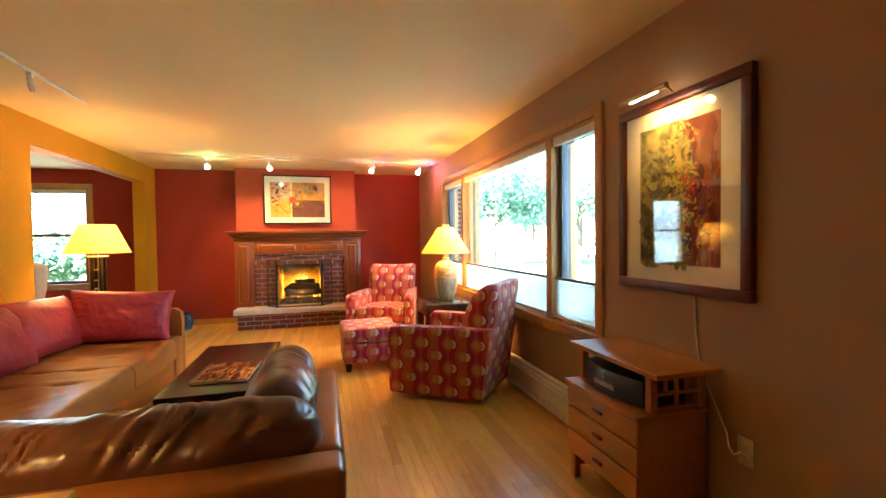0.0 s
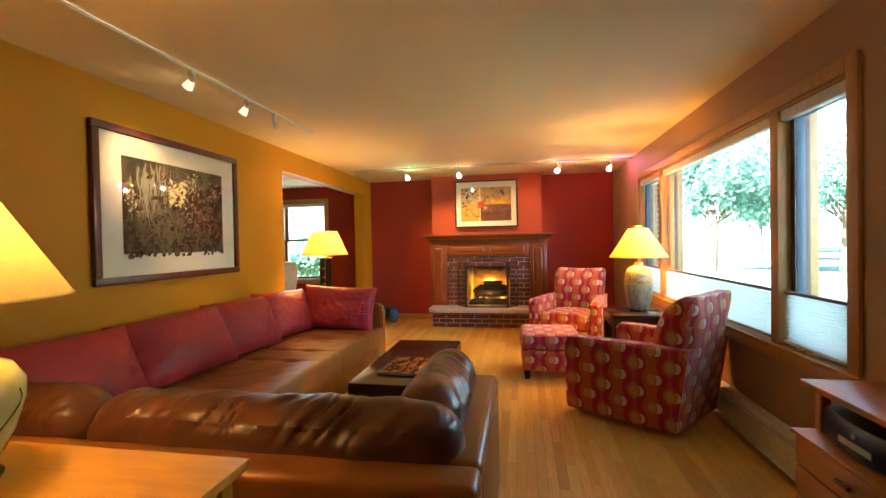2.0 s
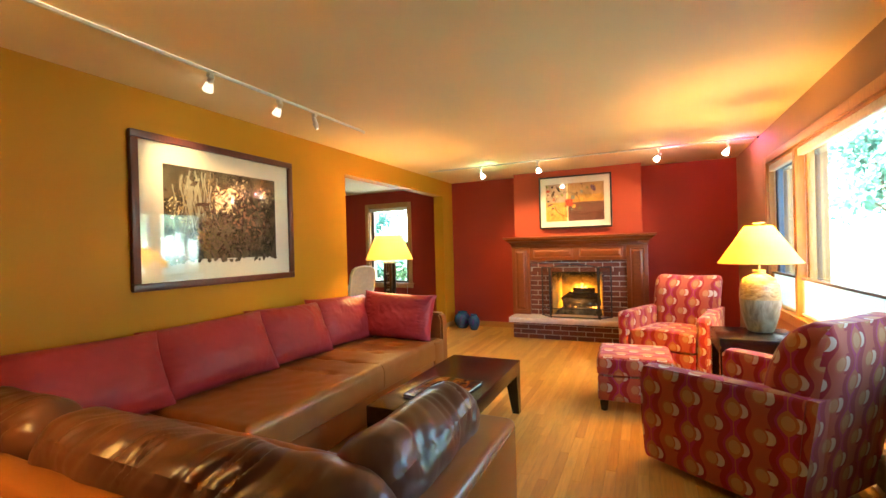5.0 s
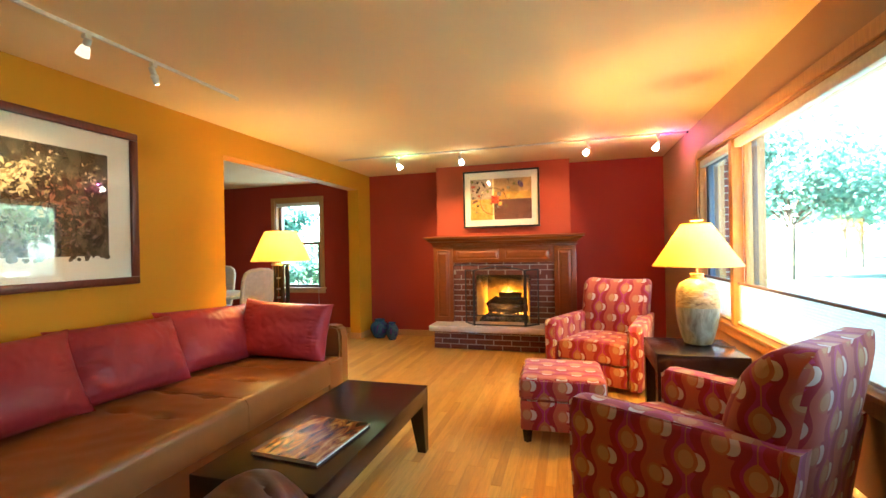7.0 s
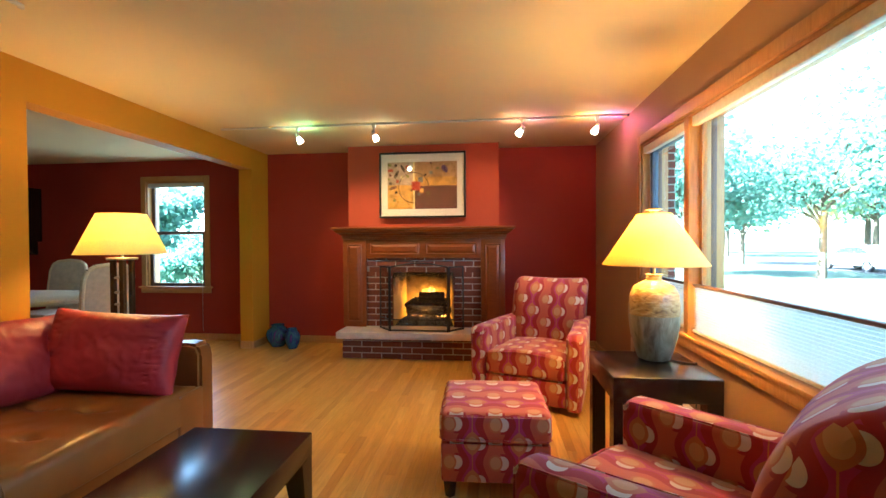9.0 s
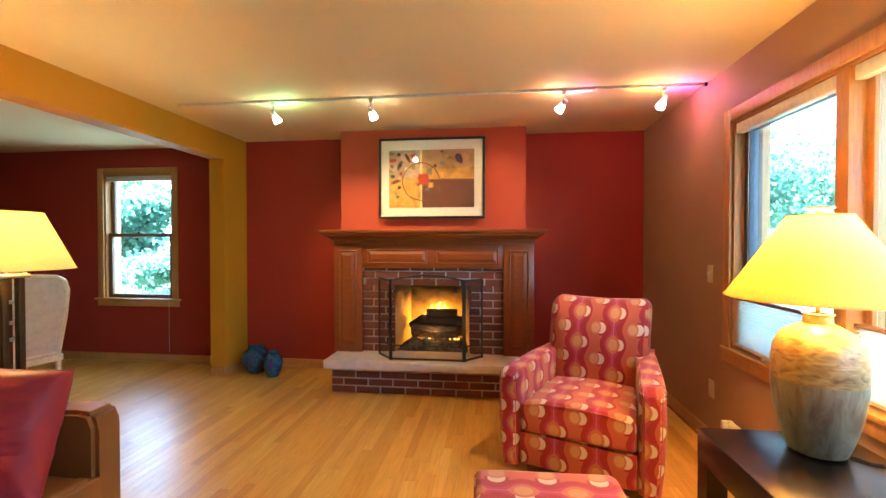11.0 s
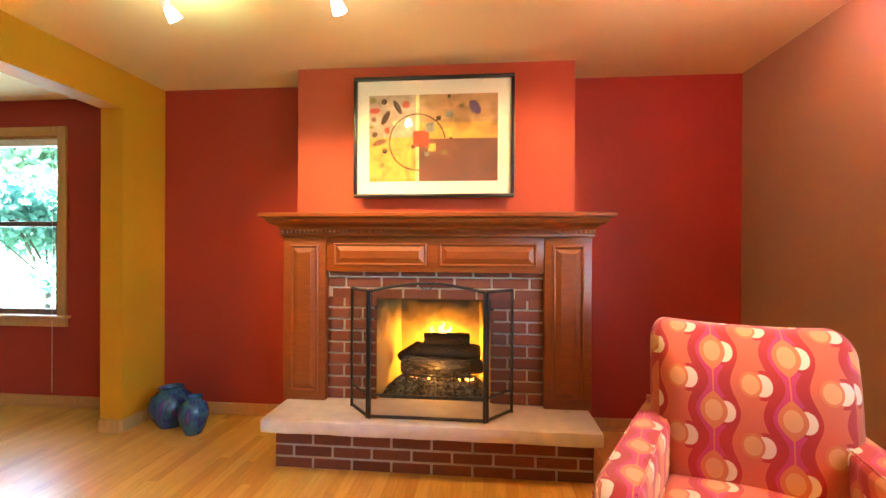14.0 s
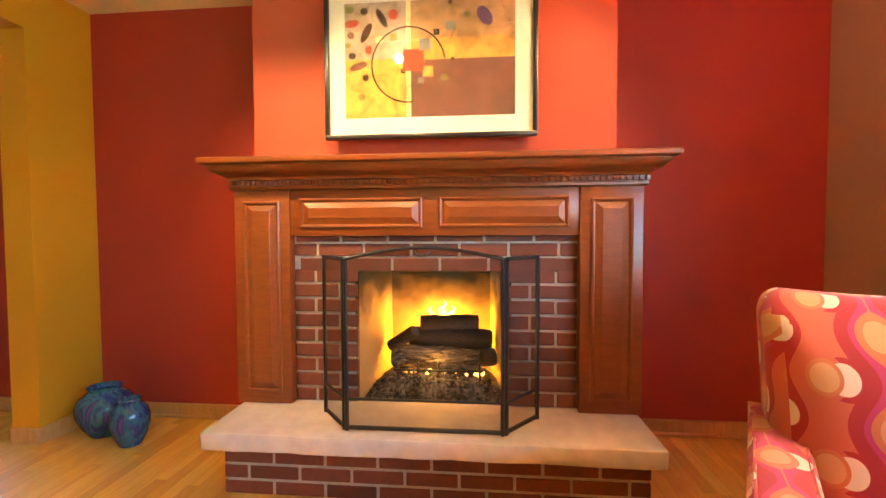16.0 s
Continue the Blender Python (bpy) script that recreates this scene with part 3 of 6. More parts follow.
for y, z0, z1 in ((0.07, MID - 0.02, DZ1 - 0.017), (0.03, DZ0 + 0.013, MID + 0.02)):
    a, b = DW0 + 0.017, DW1 - 0.017
    s = part("sash", boxed(a, a + 0.045, y, y + 0.035, z0, z1, bevel=0.004), "dark_sash", din)
    for d in ((b - 0.045, b, z0, z1), (a + 0.045, b - 0.045, z0, z0 + 0.04), (a + 0.045, b - 0.045, z1 - 0.04, z1)):
        part("rail", boxed(d[0], d[1], y, y + 0.035, d[2], d[3], bevel=0.004), "dark_sash", s)
    g = part("pane", boxed(a + 0.045, b - 0.045, y + 0.015, y + 0.019, z0 + 0.04, z1 - 0.04), "glass", s, smooth=False)
    g.visible_shadow = False
part("sash_lock", boxed(-1.31, -1.26, 0.005, 0.03, MID + 0.02, MID + 0.035, bevel=0.004), "bronze", din)
rb = thing("roller_blind", "rolled-up white window blind with a thin pull cord", "window blind")
part("roll", boxed(DW0 + 0.018, DW1 - 0.018, 0.0, 0.028, DZ1 - 0.075, DZ1 - 0.017, bevel=0.01), "metal_white", rb)
part("cord", rod(bmesh.new(), (DW1 - 0.03, -0.026, DZ1 - 0.07), (DW1 - 0.03, -0.026, 0.12), 0.0016, 5), "metal_white", rb)

# ---- baseboard heater ----
ht = thing("baseboard_heater", "long white metal baseboard heater under the window", "heater")
TURN = Matrix.Translation((W, 0, 0)) @ Matrix(((0, 1, 0, 0), (1, 0, 0, 0), (0, 0, 1, 0), (0, 0, 0, 1)))
part("back_plate", boxed(W - 0.012, W - 0.002, -5.28, -1.62, 0.015, 0.245, bevel=0.003), "heater_enamel", ht)
for name, prof in (("top_lip", [(-0.012, 0.248), (-0.036, 0.232), (-0.036, 0.227), (-0.012, 0.242)]), ("damper", [(-0.030, 0.222), (-0.056, 0.203), (-0.056, 0.198), (-0.030, 0.216)]),
                   ("front_cover", [(-0.064, 0.045), (-0.058, 0.045), (-0.050, 0.190), (-0.066, 0.184)]), ("bottom_lip", [(-0.055, 0.040), (-0.078, 0.028), (-0.078, 0.024), (-0.055, 0.034)])):
    part(name, sweep(prof, -5.27, -1.63), "heater_enamel", ht, m=TURN)
part("fin_tube", rod(bmesh.new(), (W - 0.03, -5.25, 0.09), (W - 0.03, -1.65, 0.09), 0.012), "steel", ht)
for y in (-5.28, -1.64):
    part("end_cap", boxed(W - 0.062, W - 0.001, y, y + 0.03, 0.0, 0.25, bevel=0.004), "heater_enamel", ht)


# ---- fireplace ----
hearth = thing("raised_hearth", "raised red brick hearth with a pale limestone slab", "hearth", kind="structure")
HX0, HX1, HY = 1.225, 2.965, -0.715
part("core", boxed(HX0 + 0.008, HX1 - 0.008, HY + 0.008, 0, 0.0, 0.228), "mortar", hearth, smooth=False)
slab = boxed(1.185, 2.99, -0.815, -0.302, 0.232, 0.305, bevel=0.008, seg=2)
bmesh.ops.subdivide_edges(slab, edges=[e for e in slab.edges if e.calc_length() > 0.3], cuts=24, use_grid_fill=True)
for v in slab.verts:
    if v.co.y < -0.80:
        v.co.y += 0.010 * noise.noise(Vector((v.co.x * 7, v.co.z * 20, 1.0)))
        v.co.z += 0.004 * noise.noise(Vector((v.co.x * 12, 3.0, v.co.z * 9)))
part("slab", slab, "stone", hearth, "pale limestone slab")
part("wing_core", boxed(1.43, FX0 - 0.02, -0.446, -0.302, 0.306, 1.088), "mortar", hearth, smooth=False)
part("wing_core", boxed(FX1 + 0.02, 2.74, -0.446, -0.302, 0.306, 1.088), "mortar", hearth, smooth=False)
part("lintel_core", boxed(FX0 - 0.019, FX1 + 0.019, -0.446, -0.302, FZ1 + 0.012, 1.088), "mortar", hearth, smooth=False)

BRICK = {}


def brick(parent, x0, x1, y, z0, z1, depth=0.008):
    """One brick face, proud of the mortar, facing the room."""
    key = (round(x1 - x0, 3), round(z1 - z0, 3), depth)
    if key not in BRICK:
        BRICK[key] = mesh_of("brick", boxed(0, key[0], -depth, 0, 0, key[1], bevel=0.003, seg=1), "brick")
    return piece("brick", BRICK[key], parent, (x0, y, z0))


def course(parent, x0, x1, y, z0, z1, start, length=0.222, joint=0.013):
    x = start
    while x < x1:
        a, b = max(x, x0), min(x + length - joint, x1)
        if b - a > 0.025:
            brick(parent, a, b, y, z0, z1)
        x += length


# firebox with splayed sides
fb = thing("firebox", "sooty firebrick firebox lit by the fire", "firebox", kind="structure")
bk0, bk1, by, fz1 = FX0 + 0.07, FX1 - 0.07, -0.02, 1.0
bm = bmesh.new()
for q in (((FX0, -0.436), (bk0, by)), ((bk0, by), (bk1, by)), ((bk1, by), (FX1, -0.436))):
    (xa, ya), (xb, yb) = q
    nx, ny = (ya - yb), (xb - xa)
    k = 0.03 / math.hypot(nx, ny)
    ring = [(xa, ya), (xb, yb), (xb + nx * k, yb + ny * k), (xa + nx * k, ya + ny * k)]
    lo = [bm.verts.new((x, y, FZ0 - 0.004)) for x, y in ring]
    hi = [bm.verts.new((x, y, fz1)) for x, y in ring]
    for i in range(4):
        bm.faces.new((lo[i], lo[(i + 1) % 4], hi[(i + 1) % 4], hi[i]))
    bm.faces.new(lo)
    bm.faces.new(hi)
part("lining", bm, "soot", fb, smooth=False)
part("smoke_shelf", boxed(FX0 - 0.02, FX1 + 0.02, -0.30, 0.0, 0.985, 1.02), "log", fb, smooth=False)
part("firebox_floor", boxed(FX0 + 0.001, FX1 - 0.001, -0.30, -0.03, 0.296, 0.308), "ash", fb, smooth=False)

# burning gas logs
fire = thing("gas_log_set", "stack of charred ceramic logs burning on a cinder bed", "fireplace logs")


def log(a, b, r, material, seed):
    bm = bmesh.new()
    a, b = Vector(a), Vector(b)
    q = (b - a).to_track_quat("Z", "Y").to_matrix()
    n, k = 14, 18
    rings = []
    for j in range(k + 1):
        t = j / k
        c = a.lerp(b, t)
        rr = r * (0.9 if j in (0, k) else 1.0) * (1 + 0.12 * noise.noise(Vector((t * 4, seed, 0))))
        rings.append([])
        for i in range(n):
            w = 2 * math.pi * i / n
            d = rr * (1 + 0.16 * noise.noise(Vector((math.cos(w) * 2, math.sin(w) * 2 + seed, t * 9))))
            rings[-1].append(bm.verts.new(c + q @ Vector((d * math.cos(w), d * math.sin(w), 0))))
    for p, s in zip(rings, rings[1:]):
        for i in range(n):
            bm.faces.new((p[i], p[(i + 1) % n], s[(i + 1) % n], s[i]))
    bm.faces.new(rings[0][::-1])
    bm.faces.new(rings[-1])
    return part("log", bm, material, fire)


log((1.86, -0.24, 0.47), (2.30, -0.30, 0.465), 0.060, "bark", 1)
log((1.93, -0.14, 0.55), (2.36, -0.20, 0.545), 0.055, "log", 2)
log((2.12, -0.30, 0.46), (2.375, -0.23, 0.475), 0.045, "log", 3)
log((1.99, -0.20, 0.635), (2.29, -0.16, 0.632), 0.040, "log", 4)
log((1.83, -0.17, 0.50), (1.97, -0.24, 0.60), 0.032, "log", 5)
bm = bmesh.new()
bmesh.ops.create_grid(bm, x_segments=60, y_segments=24, size=0.5)
for v in bm.verts:
    x, y = 2.08 + v.co.x * 0.665, -0.235 + v.co.y * 0.39
    edge = max(0.0, 1 - (abs(v.co.x) / 0.5) ** 3) * max(0.0, 1 - (abs(v.co.y) / 0.5) ** 4)
    z = 0.312 + 0.115 * edge + 0.022 * noise.noise(Vector((x * 38, y * 38, 0))) * edge + 0.016 * noise.noise(Vector((x * 90, y * 90, 2))) * edge
    v.co = (x, y, z)
part("cinder_bed", bm, "ash", fire)
rng = random.Random(4)
bm = bmesh.new()
for i in range(70):
    x, y = rng.uniform(1.93, 2.33), rng.uniform(-0.34, -0.28)
    s = rng.uniform(0.006, 0.014)
    bmesh.ops.create_icosphere(bm, subdivisions=1, radius=s, matrix=Matrix.Translation((x, y, 0.405 + rng.uniform(-0.004, 0.016))))
part("embers", bm, "ember", fire)
bm = bmesh.new()
for i in range(420):
    u, w = rng.uniform(-0.47, 0.47), rng.uniform(-0.49, -0.06)
    edge = max(0.0, 1 - (abs(u) / 0.5) ** 3) * max(0.0, 1 - (abs(w) / 0.5) ** 4)
    s = rng.uniform(0.005, 0.013)
    m = pose(2.08 + u * 0.665, -0.235 + w * 0.39, 0.314 + 0.115 * edge, rng.uniform(0, 360), rng.uniform(0, 360), 0) @ Matrix.Diagonal((1.0, rng.uniform(0.5, 1.0), rng.uniform(0.4, 0.8), 1.0))
    bmesh.ops.create_icosphere(bm, subdivisions=1, radius=s, matrix=m)
tagged(part("cinders", bm, "ash", fire, smooth=False), kind="stuff")
gr = bmesh.new()
for z in (0.43,):
    rod(gr, (1.88, -0.345, z), (2.32, -0.345, z), 0.007)
for x in (1.90, 2.0, 2.1, 2.2, 2.3):
    rod(gr, (x, -0.345, 0.38), (x, -0.345, 0.47), 0.006)
part("grate", gr, "iron", fire)


def tongue(x, y, z, w, h, seed):
    bm = bmesh.new()
    n, k = 10, 14
    rings = []
    for j in range(k + 1):
        t = j / k
        rr = w * (math.sin(math.pi * min(1, t * 0.85 + 0.15)) ** 0.8) * (1 - t) ** 0.55 + 0.001
        cx = x + 0.02 * noise.noise(Vector((seed, t * 3, 0))) * t * 3
        cy = y + 0.012 * noise.noise(Vector((seed, 5, t * 3))) * t * 3
        rings.append([bm.verts.new((cx + rr * math.cos(2 * math.pi * i / n), cy + 0.5 * rr * math.sin(2 * math.pi * i / n), z + h * t)) for i in range(n)])
    for p, s in zip(rings, rings[1:]):
        for i in range(n):
            bm.faces.new((p[i], p[(i + 1) % n], s[(i + 1) % n], s[i]))
    return part("flame", bm, "flame", fire)


for i, (x, y, z, w, h) in enumerate(((2.03, -0.10, 0.60, 0.028, 0.11), (2.10, -0.09, 0.62, 0.028, 0.12), (2.15, -0.10, 0.61, 0.026, 0.10), (2.33, -0.12, 0.50, 0.022, 0.09), (1.99, -0.285, 0.40, 0.02, 0.05), (2.10, -0.29, 0.40, 0.024, 0.055), (2.22, -0.285, 0.40, 0.02, 0.05))):
    tongue(x, y, z, w, h, i)
lamp("fire_light", "POINT", (2.08, -0.085, 0.56), 12.0, (1.0, 0.47, 0.045), size=0.08)
lamp("ember_light", "POINT", (2.08, -0.37, 0.50), 0.5, (1.0, 0.45, 0.10), size=0.05)

# mantel
man = thing("fireplace_mantel", "cherry red wooden mantel with fluted crown and raised panels", "mantel")
PF = -0.50


def fielded(x0, x1, z0, z1, y, parent):
    """A raised panel: a lip round it, a groove, a wide slope and a flat field."""
    bm = bmesh.new()
    rings = []
    for inset, out in ((0.0, 0.0005), (0.0, 0.007), (0.006, 0.011), (0.012, 0.009), (0.016, 0.0015), (0.018, 0.001), (0.044, 0.011), (0.046, 0.0125)):
        a, b, c, d = x0 + inset, x1 - inset, z0 + inset, z1 - inset
        rings.append([bm.verts.new((px, y - out, pz)) for px, pz in ((a, c), (b, c), (b, d), (a, d))])
    for p, q in zip(rings, rings[1:]):
        for i in range(4):
            bm.faces.new((p[i], p[(i + 1) % 4], q[(i + 1) % 4], q[i]))
    bm.faces.new(rings[-1])
    bm.faces.new(rings[0][::-1])
    return part("raised_panel", bm, "cherry", parent, smooth=False)


for x0, x1 in ((1.165, 1.430), (2.735, 3.000)):
    pl = part("pilaster", boxed(x0, x1, PF, -0.302, 0.306, 1.30, bevel=0.004), "cherry", man)
    a, b, c, d = x0 + 0.045, x1 - 0.045, 0.36, 1.25
    fielded(a, b, c, d, PF, pl)
fz = part("frieze", boxed(1.4305, 2.7345, PF + 0.012, -0.302, 1.089, 1.30, bevel=0.003), "cherry", man)
for a, b in ((1.475, 2.045), (2.12, 2.69)):
    fielded(a, b, 1.125, 1.262, PF + 0.012, fz)
part("bed_mould", boxed(1.150, 3.015, PF - 0.016, -0.302, 1.3005, 1.318, bevel=0.004), "cherry", man)


def crown(layers, name):
    """Stepped mouldings that return along both ends."""
    bm = bmesh.new()
    rings = []
    for reach, z in layers:
        out = reach * 0.83
        rings.append([bm.verts.new(p) for p in ((1.165 - out, -0.302, z), (1.165 - out, PF - out, z), (3.0 + out, PF - out, z), (3.0 + out, -0.302, z))])
    for p, q in zip(rings, rings[1:]):
        for i in range(4):
            bm.faces.new((p[i], p[(i + 1) % 4], q[(i + 1) % 4], q[i]))
    bm.faces.new(rings[0])
    bm.faces.new(rings[-1][::-1])
    return part(name, bm, "cherry", man)


crown([(0.018, 1.344), (0.024, 1.346), (0.030, 1.356), (0.040, 1.362), (0.066, 1.372), (0.088, 1.386), (0.098, 1.398), (0.100, 1.408), (0.112, 1.410)], "crown_moulding")
crown([(0.122, 1.4105), (0.130, 1.414), (0.134, 1.424), (0.131, 1.434), (0.124, 1.438)], "mantel_shelf")
part("dentil_band", boxed(1.156, 3.009, PF - 0.008, -0.302, 1.3185, 1.3435), "cherry", man, smooth=False)
dent = mesh_of("dentil", boxed(0, 0.017, -0.011, 0, 0, 0.02, bevel=0.002, seg=1), "cherry")
for i in range(70):
    piece("dentil", dent, man, (1.152 + i * 0.0268, PF - 0.0085, 1.3215))

# folding screen
scr = thing("fire_screen", "three-fold black iron fire screen with an arched top", "fire screen")


def screen_panel(name, a, b, arch):
    (xa, ya), (xb, yb) = a, b
    z0, z1, zr = 0.312, 1.0, 0.44
    p = bmesh.new()
    top = []
    for i in range(13):
        t = i / 12
        top.append((xa + (xb - xa) * t, ya + (yb - ya) * t, z1 + arch * math.sin(math.pi * t)))
    line(p, [(xa, ya, z0), *top, (xb, yb, z0)], 0.0085)
    line(p, [(xa, ya, z0 + 0.012), (xb, yb, z0 + 0.012)], 0.0085)
    line(p, [(xa, ya, zr), (xb, yb, zr)], 0.006)
    fr = part(name, p, "iron", scr)
    g = bmesh.new()
    vs = [g.verts.new(c) for c in [(xa, ya, z0), *top, (xb, yb, z0)]]
    g.faces.new(vs)
    part("wire_mesh", g, "mesh", fr, smooth=False)


screen_panel("centre_panel", (1.772, -0.755), (2.392, -0.755), 0.045)
screen_panel("side_panel", (1.622, -0.585), (1.758, -0.748), 0.0)
screen_panel("side_panel", (2.407, -0.748), (2.544, -0.585), 0.0)
part("handle", line(bmesh.new(), [(2.050, -0.765, 1.03), (2.065, -0.775, 1.015), (2.10, -0.775, 1.015), (2.115, -0.765, 1.03)], 0.004), "iron", scr)


# ---- framed pictures ----
def picture(name, label, w, h, bar, depth, frame_mat, m):
    """A picture in its own plane: x across, z up, y towards the wall; returns the thing."""
    t = thing(name, label, "picture", m)
    fr = bmesh.new()
    for d in ((-w / 2, w / 2, h / 2 - bar, h / 2), (-w / 2, w / 2, -h / 2, -h / 2 + bar), (-w / 2, -w / 2 + bar, -h / 2 + bar, h / 2 - bar), (w / 2 - bar, w / 2, -h / 2 + bar, h / 2 - bar)):
        box(fr, d[0], d[1], -depth, 0, d[2], d[3], 0.006, 2)
    part("frame", fr, frame_mat, t)
    part("mat_board", boxed(-w / 2 + bar, w / 2 - bar, -0.012, -0.006, -h / 2 + bar, h / 2 - bar), "mat_board", t, smooth=False)
    g = part("glazing", boxed(-w / 2 + bar, w / 2 - bar, -0.022, -0.0195, -h / 2 + bar, h / 2 - bar), "picture_glass", t, smooth=False)
    g.visible_shadow = False
    return t


def patch(parent, name, x0, x1, z0, z1, material, y=-0.0135):
    bm = bmesh.new()
    bm.faces.new([bm.verts.new(p) for p in ((x0, y, z0), (x1, y, z0), (x1, y, z1), (x0, y, z1))])
    return part(name, bm, material, parent, smooth=False)


def blob(parent, name, x, z, rx, rz, material, y, tilt=0.0, sharp=1.0, n=18):
    bm = bmesh.new()
    vs = []
    for i in range(n):
        a = 2 * math.pi * i / n
        cx, cz = rx * math.cos(a), rz * math.copysign(abs(math.sin(a)) ** sharp, math.sin(a))
        vs.append(bm.verts.new((x + cx * math.cos(tilt) - cz * math.sin(tilt), y, z + cx * math.sin(tilt) + cz * math.cos(tilt))))
    bm.faces.new(vs)
    return part(name, bm, material, parent, smooth=False)


art = picture("abstract_picture", "abstract print in gold and brown, cream mat, thin black frame", 1.005, 0.755, 0.022, 0.035, "frame_black", pose(2.065, -0.352, 1.925))
part("backing", boxed(-0.47, 0.47, 0.0005, 0.049, -0.35, 0.35, bevel=0.004), "frame_black", art)
ax0, ax1, az0, az1 = -0.405, 0.400, -0.275, 0.265
AX = ax0 + 0.3 * 1.02
patch(art, "gold_field", ax0, AX - 0.01, az0, az1, "art_gold")
patch(art, "grey_field", ax0, AX - 0.01, 0.0, az1, "art_grey", -0.0137)
patch(art, "cream_stripe", AX - 0.01, AX + 0.012, az0, az1, "art_cream")
patch(art, "tan_field", AX + 0.012, ax1, 0.09, az1, "art_tan")
patch(art, "amber_field", AX + 0.012, ax1, -0.01, 0.09, "art_gold")
patch(art, "brown_field", AX + 0.012, ax1, az0, -0.01, "art_brown")
ringm = bmesh.new()
cx, cz, rr = -0.10, -0.03, 0.175
prev = None
for i in range(49):
    a = 2 * math.pi * i / 48
    if 0.02 < a < 4.9:
        cur = [ringm.verts.new((cx + (rr + s) * math.cos(a), -0.0145, cz + (rr + s) * math.sin(a))) for s in (-0.004, 0.004)]
        if prev:
            ringm.faces.new((prev[0], prev[1], cur[1], cur[0]))
        prev = cur
part("ring", ringm, "art_dark", art, smooth=False)
for x, z, s, c in ((-0.075, -0.01, 0.05, "art_red"), (-0.17, 0.10, 0.017, "art_green"), (0.035, 0.115, 0.014, "art_dark"), (-0.005, -0.065, 0.024, "art_gold"), (0.07, -0.095, 0.016, "art_green"),
                   (0.11, -0.01, 0.008, "art_dark"), (-0.125, -0.06, 0.011, "art_dark"), (0.18, 0.19, 0.014, "art_green"), (0.10, 0.25, 0.010, "art_dark"), (-0.04, -0.105, 0.014, "art_slate"), (0.10, 0.14, 0.02, "art_slate"), (-0.02, 0.06, 0.028, "art_slate")):
    patch(art, "square", x - s, x + s, z - s, z + s, c, -0.0150)
for x, z, rx, rz, c, tl in ((-0.37, 0.17, 0.035, 0.018, "art_red", 0.1), (-0.30, 0.125, 0.018, 0.05, "art_dark", -0.5), (-0.225, 0.19, 0.016, 0.05, "art_dark", 0.5), (-0.34, -0.03, 0.045, 0.018, "art_brown", 0.3),
                            (-0.38, 0.235, 0.022, 0.018, "art_green", 0), (-0.31, 0.225, 0.018, 0.018, "art_dark", 0), (-0.17, 0.205, 0.024, 0.024, "art_red", 0), (-0.375, 0.115, 0.017, 0.017, "art_brown", 0), (-0.29, 0.045, 0.016, 0.02, "art_red", 0),
                            (-0.305, -0.085, 0.016, 0.016, "art_dark", 0), (-0.325, -0.175, 0.017, 0.017, "art_green", 0), (-0.37, 0.02, 0.018, 0.016, "art_dark", 0), (-0.235, 0.09, 0.02, 0.018, "art_cream", 0), (-0.39, 0.07, 0.016, 0.013, "art_green", 0), (0.26, 0.18, 0.03, 0.05, "art_violet", 0.6)):
    blob(art, "seed_shape", x, z, rx, rz, c, -0.0143, tl)

grove = picture("woodland_picture", "large woodland print, cream mat, mahogany frame on the yellow wall", 1.40, 1.045, 0.050, 0.035, "frame_red", pose(0.001, -4.457, 1.602, 0, 0, 90))
patch(grove, "print", -0.485, 0.50, -0.325, 0.335, "grove")
rng = random.Random(8)


def leaf_spray(parent, name, material, count, area, size, y, rng):
    """Many small painted leaves on one print, joined."""
    bm = bmesh.new()
    x0, x1, z0, z1 = area
    for i in range(count):
        x, z, a, s = rng.gauss((x0 + x1) / 2, (x1 - x0) / 3.2), rng.gauss((z0 + z1) / 2, (z1 - z0) / 3.2), rng.uniform(0, 6.28), size * rng.uniform(0.5, 1.3)
        if not (x0 < x < x1 and z0 < z < z1):
            continue
        pts = ((-1, 0), (-0.3, 0.42), (0.2, 0.3), (1, 0.05), (0.3, -0.35), (-0.4, -0.3))
        bm.faces.new([bm.verts.new((x + s * (px * math.cos(a) - pz * math.sin(a)), y - i * 0.000004, z + s * (px * math.sin(a) + pz * math.cos(a)))) for px, pz in pts])
    return tagged(part(name, bm, material, parent, smooth=False), kind="stuff")


for i in range(26):
    x = -0.27 + rng.gauss(0, 0.075)
    bm = bmesh.new()
    w, z0 = rng.uniform(0.004, 0.010), rng.uniform(0.20, 0.325)
    pts = [(x + 0.012 * math.sin(k * 1.1 + i), z0 - k * 0.042, w * (1 - k / 11)) for k in range(rng.randint(6, 10))]
    vs = [(bm.verts.new((px - pw, -0.0139 - i * 0.00001, pz)), bm.verts.new((px + pw, -0.0139 - i * 0.00001, pz))) for px, pz, pw in pts]
    for p, q in zip(vs, vs[1:]):
        bm.faces.new((p[0], p[1], q[1], q[0]))
    part("willow_drape", bm, "print_willow", grove, smooth=False)
# cream clusters paint the spotlight glare and bulb reflections into the print
leaf_spray(grove, "glare_patch", "print_glare", 60, (-0.08, 0.08, 0.02, 0.22), 0.026, -0.0146, rng)
leaf_spray(grove, "glare_flecks", "print_glare", 40, (0.06, 0.24, 0.10, 0.31), 0.012, -0.0168, rng)
leaf_spray(grove, "glare_flecks", "print_glare", 34, (-0.48, -0.36, -0.04, 0.12), 0.012, -0.0168, rng)
leaf_spray(grove, "glare_flecks", "print_glare", 26, (0.30, 0.48, 0.10, 0.26), 0.011, -0.0168, rng)
